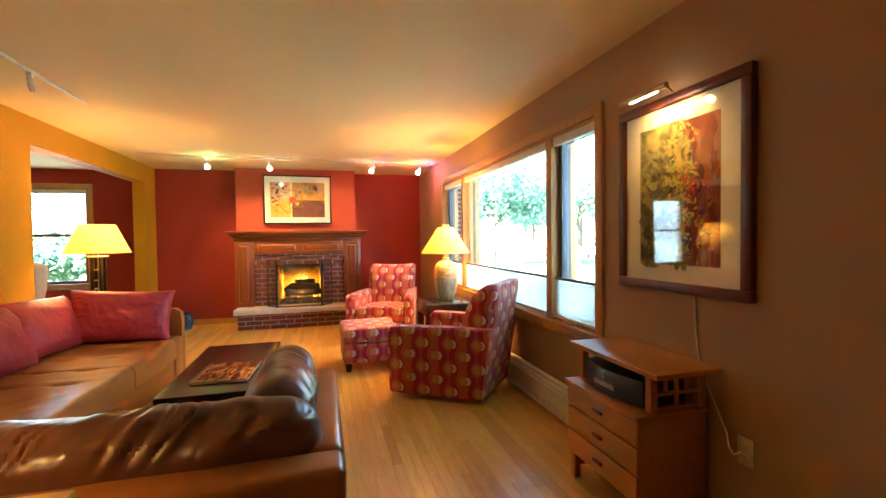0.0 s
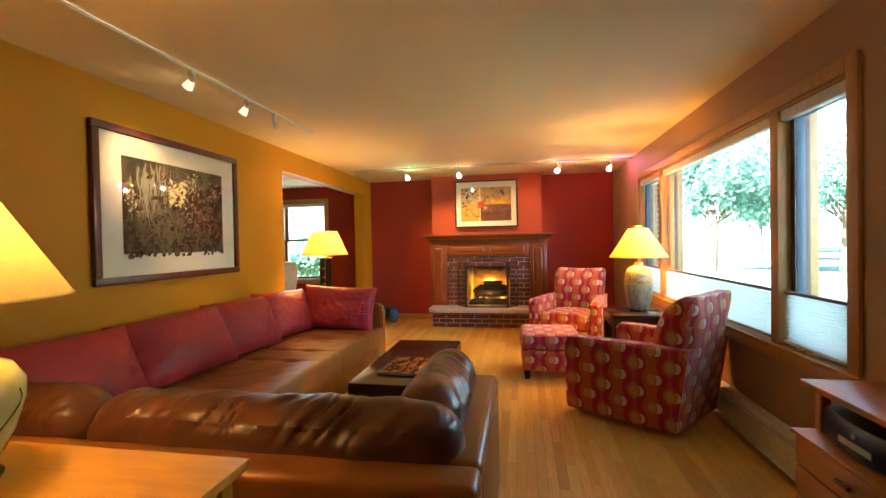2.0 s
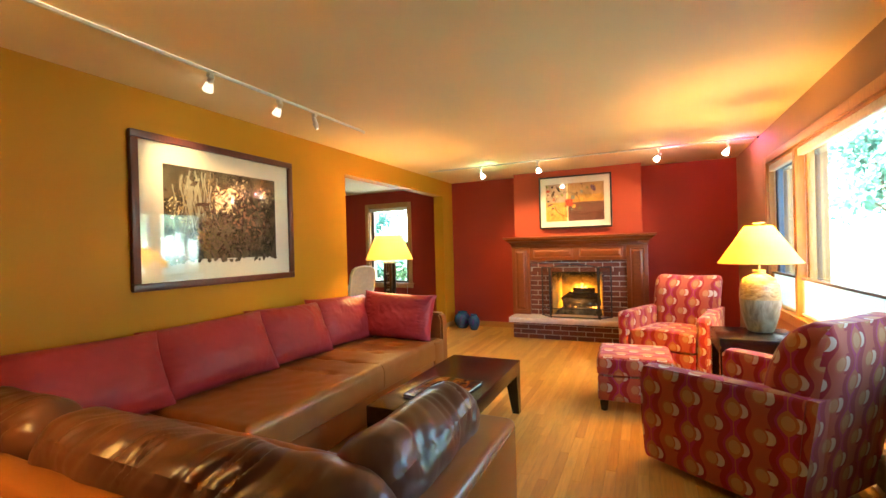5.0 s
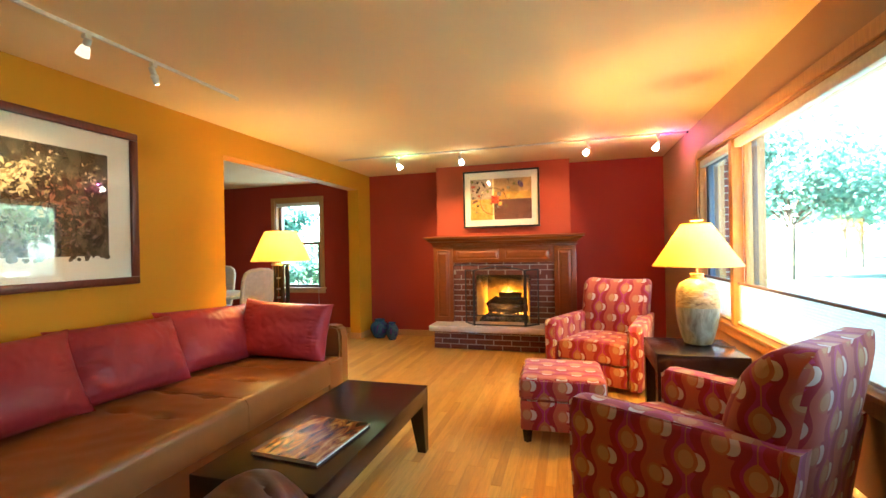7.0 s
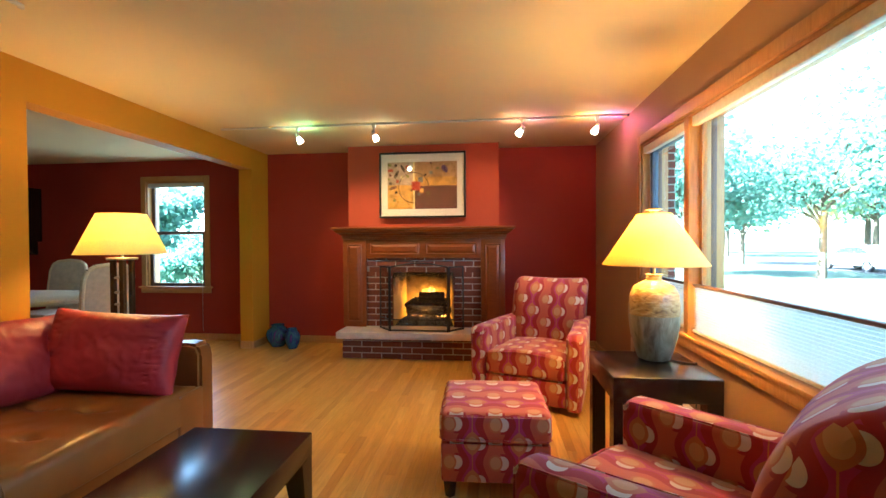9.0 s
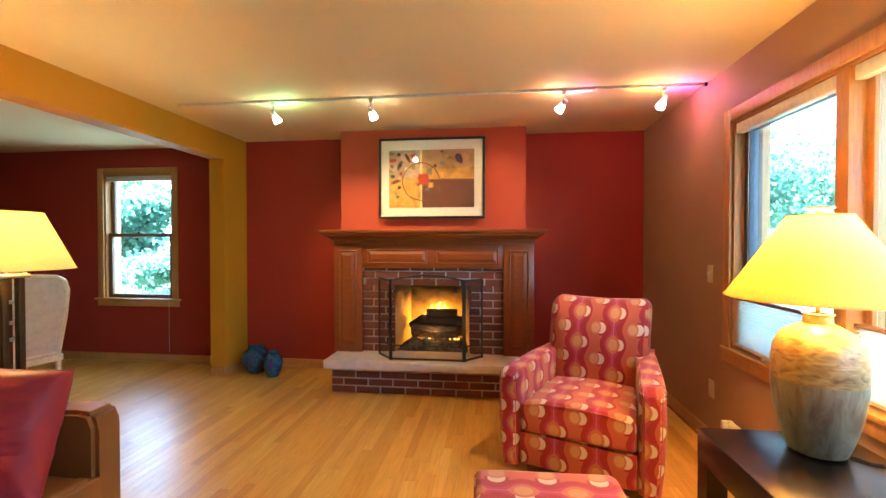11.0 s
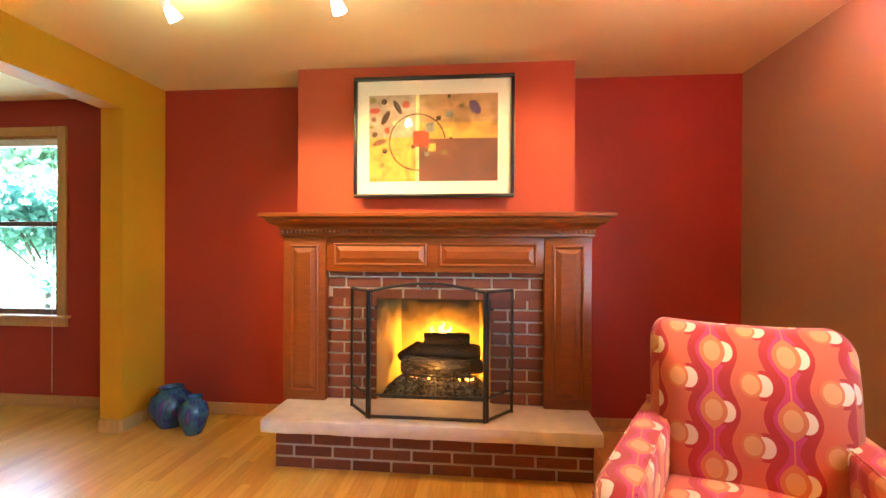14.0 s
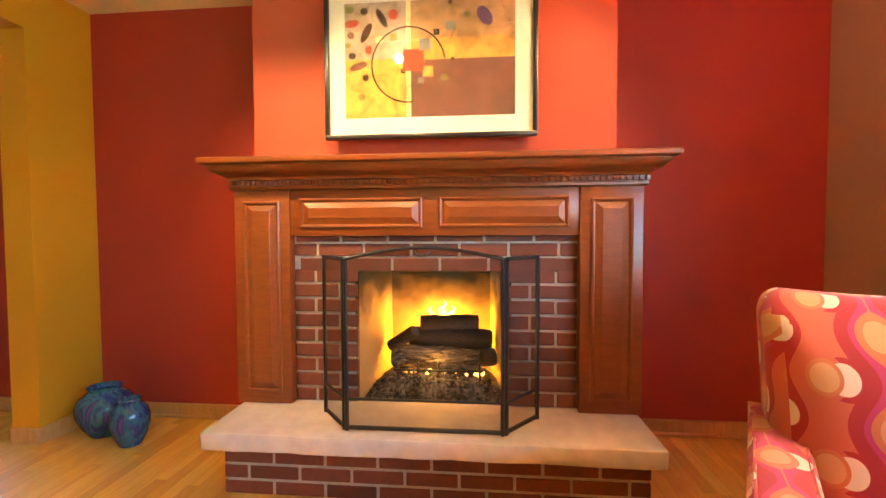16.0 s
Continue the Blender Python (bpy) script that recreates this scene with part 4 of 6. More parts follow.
leaf_spray(grove, "rust_leaves", "print_rust", 90, (0.05, 0.40, -0.20, 0.16), 0.016, -0.0166, rng)
leaf_spray(grove, "dark_leaves", "art_dark", 140, (-0.48, 0.49, -0.32, 0.33), 0.034, -0.0138, rng)
leaf_spray(grove, "mauve_leaves", "print_mauve", 420, (-0.48, 0.49, -0.335, 0.05), 0.015, -0.0153, rng)
leaf_spray(grove, "olive_leaves", "print_olive", 240, (-0.48, 0.20, -0.33, -0.05), 0.013, -0.0158, rng)
leaf_spray(grove, "golden_leaves", "print_gold", 130, (-0.16, 0.22, -0.04, 0.27), 0.015, -0.0163, rng)
leaf_spray(grove, "golden_leaves", "print_gold", 50, (-0.46, -0.28, -0.10, 0.14), 0.012, -0.0165, rng)
leaf_spray(grove, "golden_leaves", "print_gold", 30, (0.36, 0.48, 0.05, 0.30), 0.014, -0.0165, rng)
for i in range(34):
    x = rng.uniform(-0.49, 0.50)
    blob(grove, "leaf_edge", x, -0.33 + rng.uniform(-0.015, 0.01), rng.uniform(0.010, 0.022), rng.uniform(0.008, 0.018), "grove", -0.0141 - i * 0.00003, rng.uniform(0, 3))
leafp = picture("autumn_picture", "autumn foliage print, wide cream mat, mahogany frame", 0.80, 0.955, 0.048, 0.035, "frame_red", pose(W - 0.001, -5.80, 1.503, 0, 0, -90))
patch(leafp, "print", -0.245, 0.05, -0.345, 0.345, "autumn")
patch(leafp, "print", 0.05, 0.245, -0.345, 0.335, "rust_print")
for i in range(46):
    blob(leafp, "leaf_shape", rng.uniform(-0.10, 0.10), rng.uniform(-0.15, 0.26), rng.uniform(0.012, 0.03), rng.uniform(0.010, 0.022), rng.choice(("art_green", "art_gold", "art_green", "autumn")), -0.0141 - i * 0.00003, rng.uniform(0, 3), 1.4)
leaf_spray(leafp, "olive_leaves", "print_olive", 150, (-0.24, 0.06, -0.34, 0.34), 0.022, -0.0158, rng)
leaf_spray(leafp, "yellow_leaves", "print_lime", 170, (-0.06, 0.12, -0.08, 0.33), 0.017, -0.0162, rng)
leaf_spray(leafp, "yellow_leaves", "print_lime", 60, (-0.06, 0.16, -0.34, -0.05), 0.015, -0.0162, rng)
leaf_spray(leafp, "crimson_leaves", "art_red", 45, (-0.02, 0.20, -0.06, 0.10), 0.016, -0.0170, rng)
leaf_spray(leafp, "violet_leaves", "art_violet", 60, (0.06, 0.245, -0.33, 0.20), 0.016, -0.0156, rng)
for i in range(16):
    blob(leafp, "leaf_edge", rng.uniform(-0.24, 0.05), -0.345 + rng.uniform(-0.012, 0.008), rng.uniform(0.010, 0.022), rng.uniform(0.008, 0.016), "art_green", -0.0141 - i * 0.00003, rng.uniform(0, 3))
pl = thing("picture_light", "slim brass picture light over the autumn print", "picture light")
part("tube_shade", rod(bmesh.new(), (W - 0.18, -5.92, 1.968), (W - 0.18, -5.61, 1.968), 0.013, 12), "brass", pl)
part("arm", line(bmesh.new(), [(W - 0.004, -5.765, 2.0), (W - 0.05, -5.765, 2.03), (W - 0.13, -5.765, 2.015), (W - 0.18, -5.765, 1.975)], 0.005), "brass", pl)
part("bulb", rod(bmesh.new(), (W - 0.176, -5.86, 1.957), (W - 0.176, -5.68, 1.957), 0.006, 10), "bulb", pl)
for y in (-5.86, -5.70):
    lamp("picture_light_bulb", "SPOT", (W - 0.17, y, 1.945), 1.6, WARM, (W - 0.01, y, 1.80), 0.02, cone=110, blend=1.0)


# ---- sofa ----
def cushion(w, d, t, seed, puff=0.62, wrinkle=0.012, n=28, k=22, sag=0.0, pleat=0.25):
    """A stuffed cushion in its own plane: x across, z up, y through."""
    bm = bmesh.new()
    sheets = []
    for side in (-1, 1):
        grid = []
        for j in range(k + 1):
            v = 2 * j / k - 1
            grid.append([])
            for i in range(n + 1):
                u = 2 * i / n - 1
                body = ((1 - abs(u) ** 3.2) * (1 - abs(v) ** 3.0)) ** puff
                pinch = 1 - 0.045 * (1 - abs(u) ** 2) * (abs(v) ** 4)
                x = u * w / 2 * (1 - 0.055 * (1 - v * v) * abs(u) ** 4)
                z = v * d / 2 * pinch
                corner = max(0.0, abs(u) - 0.72) / 0.28 * max(0.0, abs(v) - 0.66) / 0.34
                x += math.copysign(0.010, u) * corner
                z += math.copysign(0.006, v) * corner
                crease = noise.noise(Vector((u * 2.2 + seed, v * 2.0, side))) + 0.6 * abs(noise.noise(Vector((u * 5 + v * 2 + seed, v * 3.5, 4 + side))))
                fold = 1 - abs(noise.noise(Vector((u * w * 11 + 2.5 * noise.noise(Vector((u * 3, v * 2, seed))), v * 1.3, seed + side))))
                crease += pleat * max(0.0, fold - 0.72) * 5
                tuck = noise.noise(Vector((v * 7.0 + seed * 3, abs(u) * 1.2, side + math.copysign(9, u))))
                crease -= 2.6 * max(0.0, 1 - abs(tuck) * 5) * max(0.0, abs(u) - 0.45) * (1 - abs(u) ** 6)
                y = side * (t / 2 * body + wrinkle * crease * min(1, body * 1.6))
                z -= sag * (1 - u * u) * (v + 1) / 2
                if side == 1 and (i in (0, n) or j in (0, k)):
                    grid[-1].append(sheets[0][j][i])
                else:
                    grid[-1].append(bm.verts.new((x, y, z)))
        sheets.append(grid)
        for j in range(k):
            for i in range(n):
                bm.faces.new((grid[j][i], grid[j][i + 1], grid[j + 1][i + 1], grid[j + 1][i]))
    return bm


def tufted(x0, x1, y0, y1, z0, z1, seed, tufts=()):
    """A leather seat: rounded slab with soft dents."""
    bm = bmesh.new()
    nx, ny = max(8, int((x1 - x0) / 0.018)), max(8, int((y1 - y0) / 0.018))
    r = 0.05
    top = []
    for j in range(ny + 1):
        top.append([])
        for i in range(nx + 1):
            x, y = x0 + (x1 - x0) * i / nx, y0 + (y1 - y0) * j / ny
            e = min(x - x0, x1 - x, y - y0, y1 - y)
            z = z1 - (r - math.sqrt(max(0, r * r - max(0, r - e) ** 2))) * 0.9
            z += 0.008 * noise.noise(Vector((x * 3 + seed, y * 3, 0))) + 0.004 * noise.noise(Vector((x * 11 + seed, y * 11, 1)))
            for tx, ty in tufts:
                q = ((x - tx) / 0.055) ** 2 + ((y - ty) / 0.030) ** 2
                z -= 0.042 * math.exp(-q)
                q = ((x - tx) / 0.13) ** 2 + ((y - ty) / 0.022) ** 2
                z -= 0.010 * math.exp(-q)
            top[-1].append(bm.verts.new((x, y, z)))
    for j in range(ny):
        for i in range(nx):
            bm.faces.new((top[j][i], top[j][i + 1], top[j + 1][i + 1], top[j + 1][i]))
    rim = [top[0][i] for i in range(nx + 1)] + [top[j][nx] for j in range(1, ny + 1)] + [top[ny][i] for i in range(nx - 1, -1, -1)] + [top[j][0] for j in range(ny - 1, 0, -1)]
    low = [bm.verts.new((v.co.x, v.co.y, z0)) for v in rim]
    for i in range(len(rim)):
        k = (i + 1) % len(rim)
        bm.faces.new((rim[i], low[i], low[k], rim[k]))
    bm.faces.new(low)
    return bm


sofa = thing("sectional_sofa", "L-shaped tan leather sectional sofa with tufted seat along the yellow wall", "sofa")
SX, SY0, SY1 = 1.10, -6.22, -2.785
part("base", boxed(0.06, SX + 0.006, SY0 + 0.02, SY1 - 0.13, 0.03, 0.235, bevel=0.02), "tan_leather", sofa)
part("base", boxed(SX + 0.007, 2.19, SY0 + 0.16, -5.27, 0.03, 0.235, bevel=0.02), "tan_leather", sofa)
part("seat", tufted(0.06, SX + 0.02, -5.26, SY1 - 0.135, 0.24, 0.425, 1, [(x, y) for y in (-3.34, -3.66, -3.98, -4.30) for x in (0.54, 0.84)]), "tan_leather", sofa)
part("seat", tufted(0.06, 2.195, SY0 + 0.16, -5.265, 0.24, 0.420, 2, [(1.2, -5.6), (1.6, -5.6)]), "tan_leather", sofa)
part("seam_welt", line(bmesh.new(), [(SX + 0.012, -5.26, 0.238), (SX + 0.012, SY1 - 0.135, 0.238)], 0.006), "tan_leather", sofa)
part("seam_welt", line(bmesh.new(), [(0.40, -3.98, 0.4235), (SX - 0.035, -3.98, 0.4235), (SX + 0.004, -3.98, 0.412), (SX + 0.0205, -3.98, 0.375), (SX + 0.0205, -3.98, 0.245)], 0.0035), "tan_leather", sofa)
part("backrest", boxed(0.012, 0.058, SY0 + 0.02, SY1 - 0.01, 0.03, 0.56, bevel=0.018), "tan_leather", sofa)
part("backrest", boxed(0.06, 2.478, SY0, SY0 + 0.155, 0.03, 0.618, bevel=0.03, seg=3), "tan_leather", sofa)
far = bmesh.new()
ring = []
for y in (SY1 - 0.13, SY1):
    ring.append([far.verts.new((x, y, z)) for x, z in ((0.06, 0.03), (SX + 0.02, 0.03), (SX + 0.02, 0.60), (SX - 0.005, 0.655), (SX - 0.06, 0.665), (0.06, 0.60))])
for i in range(6):
    far.faces.new((ring[0][i], ring[0][(i + 1) % 6], ring[1][(i + 1) % 6], ring[1][i]))
far.faces.new(ring[0][::-1])
far.faces.new(ring[1])
bmesh.ops.bevel(far, geom=list(far.edges), offset=0.018, segments=2, affect="EDGES")
part("arm", far, "tan_leather", sofa)
part("front_panel", boxed(SX - 0.06, SX + 0.021, SY1 - 0.30, SY1 - 0.10, 0.032, 0.405, bevel=0.012, seg=3), "tan_leather", sofa)
part("arm", boxed(2.20, 2.478, SY0 + 0.157, -5.10, 0.03, 0.615, bevel=0.035, seg=3), "tan_leather", sofa)
part("seam_welt", line(bmesh.new(), [(2.477, SY0 + 0.04, 0.585), (2.477, -5.14, 0.585)], 0.004), "tan_leather", sofa)
for x, y in ((0.12, -6.1), (0.12, -3.0), (1.0, -3.0), (2.4, -6.1), (2.4, -5.2)):
    part("foot", boxed(x - 0.03, x + 0.03, y - 0.03, y + 0.03, 0.0, 0.031, bevel=0.004), "espresso", sofa)


def back_cushion(y0, y1, seed, label, height=0.475, lean=26, x=0.285):
    bm = cushion(y1 - y0 + 0.085, height, 0.26, seed, 0.56, 0.010, 60, 40, 0.0, 0.30)
    m = pose(x, (y0 + y1) / 2, 0.425 + height / 2 * math.cos(radians(lean)), 0, 0, 86 + 2 * math.sin(seed)) @ pose(0, 0, 0, -lean, 2.5 * math.sin(seed * 2), 0)
    ob = single("back_cushion", bm, "red_leather", label, "cushion", m, "red leather cushions on the sofa")
    return ob


RL = "raspberry red leather back cushion resting on the tan sofa"
back_cushion(-6.0, -5.18, 1.3, RL)
back_cushion(-5.18, -4.40, 5.1, RL)
back_cushion(-4.40, -3.74, 9.7, RL)
back_cushion(-3.74, -3.02, 3.9, RL)
single("back_cushion", cushion(0.78, 0.46, 0.26, 12.2, 0.46, 0.012, 64, 44, 0.0, 0.30), "red_leather", "raspberry red leather cushion slumped against the sofa arm", "cushion", pose(0.70, -3.07, 0.645, -15, 3, 4), "red leather cushions on the sofa")


def rolled(length, tall, thick, seed, depth=1.0):
    """A stuffed roll along x, with gathered round ends and short cross creases."""
    bm = bmesh.new()
    n, k, seam = int(length / 0.009), 72, 24
    rings = []
    for i in range(n + 1):
        u = 2 * i / n - 1
        end = max(0.0, abs(u) * length / 2 - (length / 2 - 0.16)) / 0.16
        size = math.sqrt(max(0.0, 1 - end ** 2.2)) * 0.94 + 0.06
        x = u * length / 2
        bend = 0.012 * noise.noise(Vector((x * 2.1, seed, 3)))
        ring = []
        for q in range(k):
            a = 2 * math.pi * q / k
            c, s = math.cos(a), math.sin(a)
            ry, rz = math.copysign(abs(c) ** 0.94, c), math.copysign(abs(s) ** 0.94, s)
            lump = 0.016 * noise.noise(Vector((x * 5 + seed, c * 1.5, s * 1.5)))
            off = (q - seam) * 2 * math.pi / k
            drift = x * 20 + 1.4 * off + 1.3 * noise.noise(Vector((x * 3, c + seed, s)))
            pucker = abs(noise.noise(Vector((drift, seed, 0.35 * off))))
            reach = math.exp(-((off + 0.45) / 0.75) ** 2) if off < 0 else math.exp(-(off / 0.45) ** 2)
            lump -= 0.015 * max(0.0, 1 - pucker * 3.6) * reach * min(1.0, max(0.2, 0.6 + 1.3 * noise.noise(Vector((x * 8, seed, 7))))) * depth
            lump += 0.006 * noise.noise(Vector((x * 9, c * 2, s * 2 + seed)))
            if q == seam:
                lump += 0.0025
            elif abs(q - seam) == 1:
                lump -= 0.0015
            ring.append(bm.verts.new((x, (thick / 2 * ry + lump * c) * size + bend, (tall / 2 * rz + lump * s) * size)))
        rings.append(ring)
    for a, b in zip(rings, rings[1:]):
        for q in range(k):
            bm.faces.new((a[q], a[(q + 1) % k], b[(q + 1) % k], b[q]))
    bm.faces.new(rings[0][::-1])
    bm.faces.new(rings[-1])
    return bm


def bolster(length, height, thick, seed, label, m, depth=1.0):
    return single("bolster_cushion", rolled(length, height, thick, seed, depth), "dark_leather", label, "cushion", m, "dark brown bolster cushions on the sofa")


bolster(1.45, 0.31, 0.28, 2.5, "long creased dark brown leather bolster against the sofa back", pose(1.685, -5.955, 0.610, 25, 0, 0))
bolster(0.66, 0.31, 0.28, 7.5, "short dark brown leather bolster against the sofa back", pose(0.62, -5.955, 0.610, 25, 0, 0))
bolster(0.80, 0.31, 0.27, 4.5, "creased dark brown leather bolster leaning on the sofa arm", pose(2.24, -5.56, 0.632, 0, 0, 90) @ pose(0, 0, 0, 30, 0, 0), 0.6)


# ---- armchairs ----
def shaped_back(w, z0, z1, front, rear):
    """A wedge-shaped padded back with a hollowed top edge and round corners; front and rear give y for a height from 0 to 1."""
    bm = bmesh.new()
    n, k = 40, 36
    sides = []
    for s in (-1, 1):
        grid = []
        for j in range(k + 1):
            v = j / k
            grid.append([])
            mid, half = (front(v) + rear(v)) / 2, (front(v) - rear(v)) / 2
            for i in range(n + 1):
                u = 2 * i / n - 1
                x = u * w / 2 * (0.94 + 0.06 * v)
                z = z0 + v * (z1 - z0) - 0.016 * v ** 4 * (1 - u * u)
                cx, cz = max(0, abs(u) - 0.80) / 0.20, max(0, v - 0.88) / 0.12
                x -= math.copysign(cx * (1 - math.sqrt(1 - cz * cz / 2)), u) * 0.10 * w
                z -= cz * (1 - math.sqrt(1 - cx * cx / 2)) * 0.12 * (z1 - z0)
                e = max(abs(u) ** 7, v ** 10)
                puffed = 0.020 * (1 - u ** 4) * (s == 1)
                grid[-1].append(bm.verts.new((x, mid + s * half * (1 - 0.55 * e) + puffed, z)))
        sides.append(grid)
        for j in range(k):
            for i in range(n):
                bm.faces.new((grid[j][i], grid[j][i + 1], grid[j + 1][i + 1], grid[j + 1][i]))
    rims = [[g[0][i] for i in range(n + 1)] + [g[j][n] for j in range(1, k + 1)] + [g[k][i] for i in range(n - 1, -1, -1)] + [g[j][0] for j in range(k - 1, 0, -1)] for g in sides]
    for i in range(len(rims[0])):
        q = (i + 1) % len(rims[0])
        bm.faces.new((rims[0][i], rims[1][i], rims[1][q], rims[0][q]))
    return bm


def flare(bm, d):
    """Leans the rear outwards with height."""
    for v in bm.verts:
        v.co.y += 0.12 * (0.48 - v.co.z) * min(1.0, max(0.0, -v.co.y / d)) ** 1.5
    return bm


def padded_arm(s, w, wb, d, thick):
    """One arm: rings from the front to the rear, with round crowned tops, narrowing to the back."""
    bm = bmesh.new()
    n = 22
    rings = []
    for j in range(n + 1):
        t = j / n
        y = d - t * (2 * d - 0.03)
        o = w - (w - wb) * t ** 1.3
        top = 0.585 + 0.022 * t
        end = min(1.0, j / 1.5)
        soft = 0.030 * (1 - math.sqrt(max(0.0, 1 - (1 - end) ** 2)))
        ring = []
        r = 0.030
        lo, hi = o - thick + soft, o - soft
        prof = [(hi - 0.022, 0.045), (hi - 0.006, 0.20), (hi, 0.40), (hi, top - r)]
        prof += [(hi - r + r * math.cos(a), top - r - soft + r * math.sin(a)) for a in (0.4, 0.8, 1.2, 1.57)]
        prof += [((hi + lo) / 2, top + 0.006 - soft)]
        prof += [(lo + r - r * math.cos(a), top - r - soft + r * math.sin(a)) for a in (1.57, 1.2, 0.8, 0.4)]
        prof += [(lo, top - r), (lo, 0.30), (lo, 0.045)]
        rings.append([bm.verts.new((s * x, y, z)) for x, z in prof])
    k = len(rings[0])
    for p, q in zip(rings, rings[1:]):
        for i in range(k):
            bm.faces.new((p[i], p[(i + 1) % k], q[(i + 1) % k], q[i]))
    bm.faces.new(rings[0])
    bm.faces.new(rings[-1][::-1])
    return flare(bm, d)


def armchair(label, m):
    """Faces +y; stands on its origin."""
    c = thing("armchair", label, "armchair", m, "patterned armchairs by the window")
    w, d, thick, wb = 0.445, 0.42, 0.130, 0.345
    for s in (-1, 1):
        a = part("arm", padded_arm(s, w, wb, d, thick), "fabric", c)
        for o in (0.014, thick - 0.014):
            path = [(s * (w - o - (0.026 if o < 0.05 else -0.006)), d - 0.012, 0.07), (s * (w - o - (0.006 if o < 0.05 else -0.006)), d - 0.012, 0.30), (s * (w - o - (0.006 if o < 0.05 else -0.006)), d - 0.012, 0.552), (s * (w - o), d - 0.040, 0.580)]
            path += [(s * (w - (w - wb) * t ** 1.3 - o), d - t * (2 * d - 0.03), 0.581 + 0.022 * t) for t in (0.2, 0.4, 0.6, 0.75)]
            part("piping", flare(line(bmesh.new(), path, 0.0042), d), "fabric", a)
    inner = w - thick - 0.003
    part("front_rail", boxed(-inner, inner, d - 0.12, d - 0.02, 0.05, 0.235, bevel=0.014), "fabric", c)
    part("seat_deck", boxed(-inner + 0.08, inner - 0.08, -d + 0.12, d - 0.125, 0.08, 0.23, bevel=0.01), "fabric", c)
    seat = bmesh.new()
    box(seat, -inner, inner, -d + 0.16, d - 0.005, 0.24, 0.405, 0.035, 4)
    bmesh.ops.subdivide_edges(seat, edges=[e for e in seat.edges if e.calc_length() > 0.2], cuts=7, use_grid_fill=True)
    for v in seat.verts:
        v.co.x *= 1 - 0.24 * (d - v.co.y) / (2 * d)
        if v.co.z > 0.36:
            v.co.z += 0.035 * (1 - (v.co.x / 0.32) ** 2)
    sc = part("seat_cushion", seat, "fabric", c)
    part("piping", line(bmesh.new(), [(-inner + 0.012, d - 0.008, 0.396), (-inner * 0.5, d - 0.004, 0.420), (0, d - 0.003, 0.428), (inner * 0.5, d - 0.004, 0.420), (inner - 0.012, d - 0.008, 0.396)], 0.0042), "fabric", sc)
    part("backrest", flare(shaped_back(0.655, 0.25, 0.945, lambda v: -d + 0.085 + 0.19 * (1 - v ** 2.6) ** 0.8, lambda v: -d - 0.012 - 0.03 * v), d), "fabric", c)
    ob = bmesh.new()
    levels = [(0.05 + 0.5525 * i / 10, 0.016 * i / 10) for i in range(11)]
    fronts = [[ob.verts.new((x, -d + 0.028, z)) for x in (-wb + 0.004, wb - 0.004)] for z, o in levels]
    rears = [[ob.verts.new((x, -d - o, z)) for x in (-wb + 0.004, wb - 0.004)] for z, o in levels]
    for g in (fronts, rears):
        for p, q in zip(g, g[1:]):
            ob.faces.new((p[0], p[1], q[1], q[0]))
    for k in (0, 1):
        for (f0, f1), (r0, r1) in zip(zip(fronts, fronts[1:]), zip(rears, rears[1:])):
            ob.faces.new((f0[k], f1[k], r1[k], r0[k]))
    for j in (0, -1):
        ob.faces.new((fronts[j][0], fronts[j][1], rears[j][1], rears[j][0]))
    part("outside_back", flare(ob, d), "fabric", c)
    part("swivel_base", lathe([(0.0, 0.0), (0.25, 0.0), (0.255, 0.012), (0.25, 0.03), (0.12, 0.035), (0.12, 0.06), (0.0, 0.06)], 36), "black", c)
    return c


armchair("swivel armchair in red, salmon and purple retro print beside the window", pose(3.515, -3.915, 0, 0, 0, 49))
armchair("armchair in red, salmon and purple retro print beside the hearth", pose(3.242, -1.635, 0, 0, 0, 158))

ot = thing("ottoman", "square ottoman in the same retro print on dark block feet", "ottoman", pose(2.865, -2.955, 0, 0, 0, 2))
top = boxed(-0.275, 0.275, -0.275, 0.275, 0.285, 0.430, bevel=0.035, seg=4)
for v in top.verts:
    if v.co.z > 0.37:
        v.co.z += 0.018 * (1 - (v.co.x / 0.28) ** 2) * (1 - (v.co.y / 0.28) ** 2)
cush = part("cushion_top", top, "fabric", ot)
for z, o in ((0.410, 0.270), (0.298, 0.272)):
    part("piping", line(bmesh.new(), [(-o, -o + 0.03, z), (-o + 0.03, -o, z), (o - 0.03, -o, z), (o, -o + 0.03, z), (o, o - 0.03, z), (o - 0.03, o, z), (-o + 0.03, o, z), (-o, o - 0.03, z), (-o, -o + 0.03, z)], 0.0045), "fabric", cush)
part("skirt", boxed(-0.268, 0.268, -0.268, 0.268, 0.085, 0.283, bevel=0.018, seg=2), "fabric", ot)
for x in (-0.225, 0.225):
    for y in (-0.225, 0.225):
        leg = bmesh.new()
        lathe([(0.0, 0.0), (0.024, 0.0), (0.034, 0.088), (0.0, 0.088)], 4, leg, (x, y, 0))
        part("leg", leg, "espresso", ot, smooth=False)


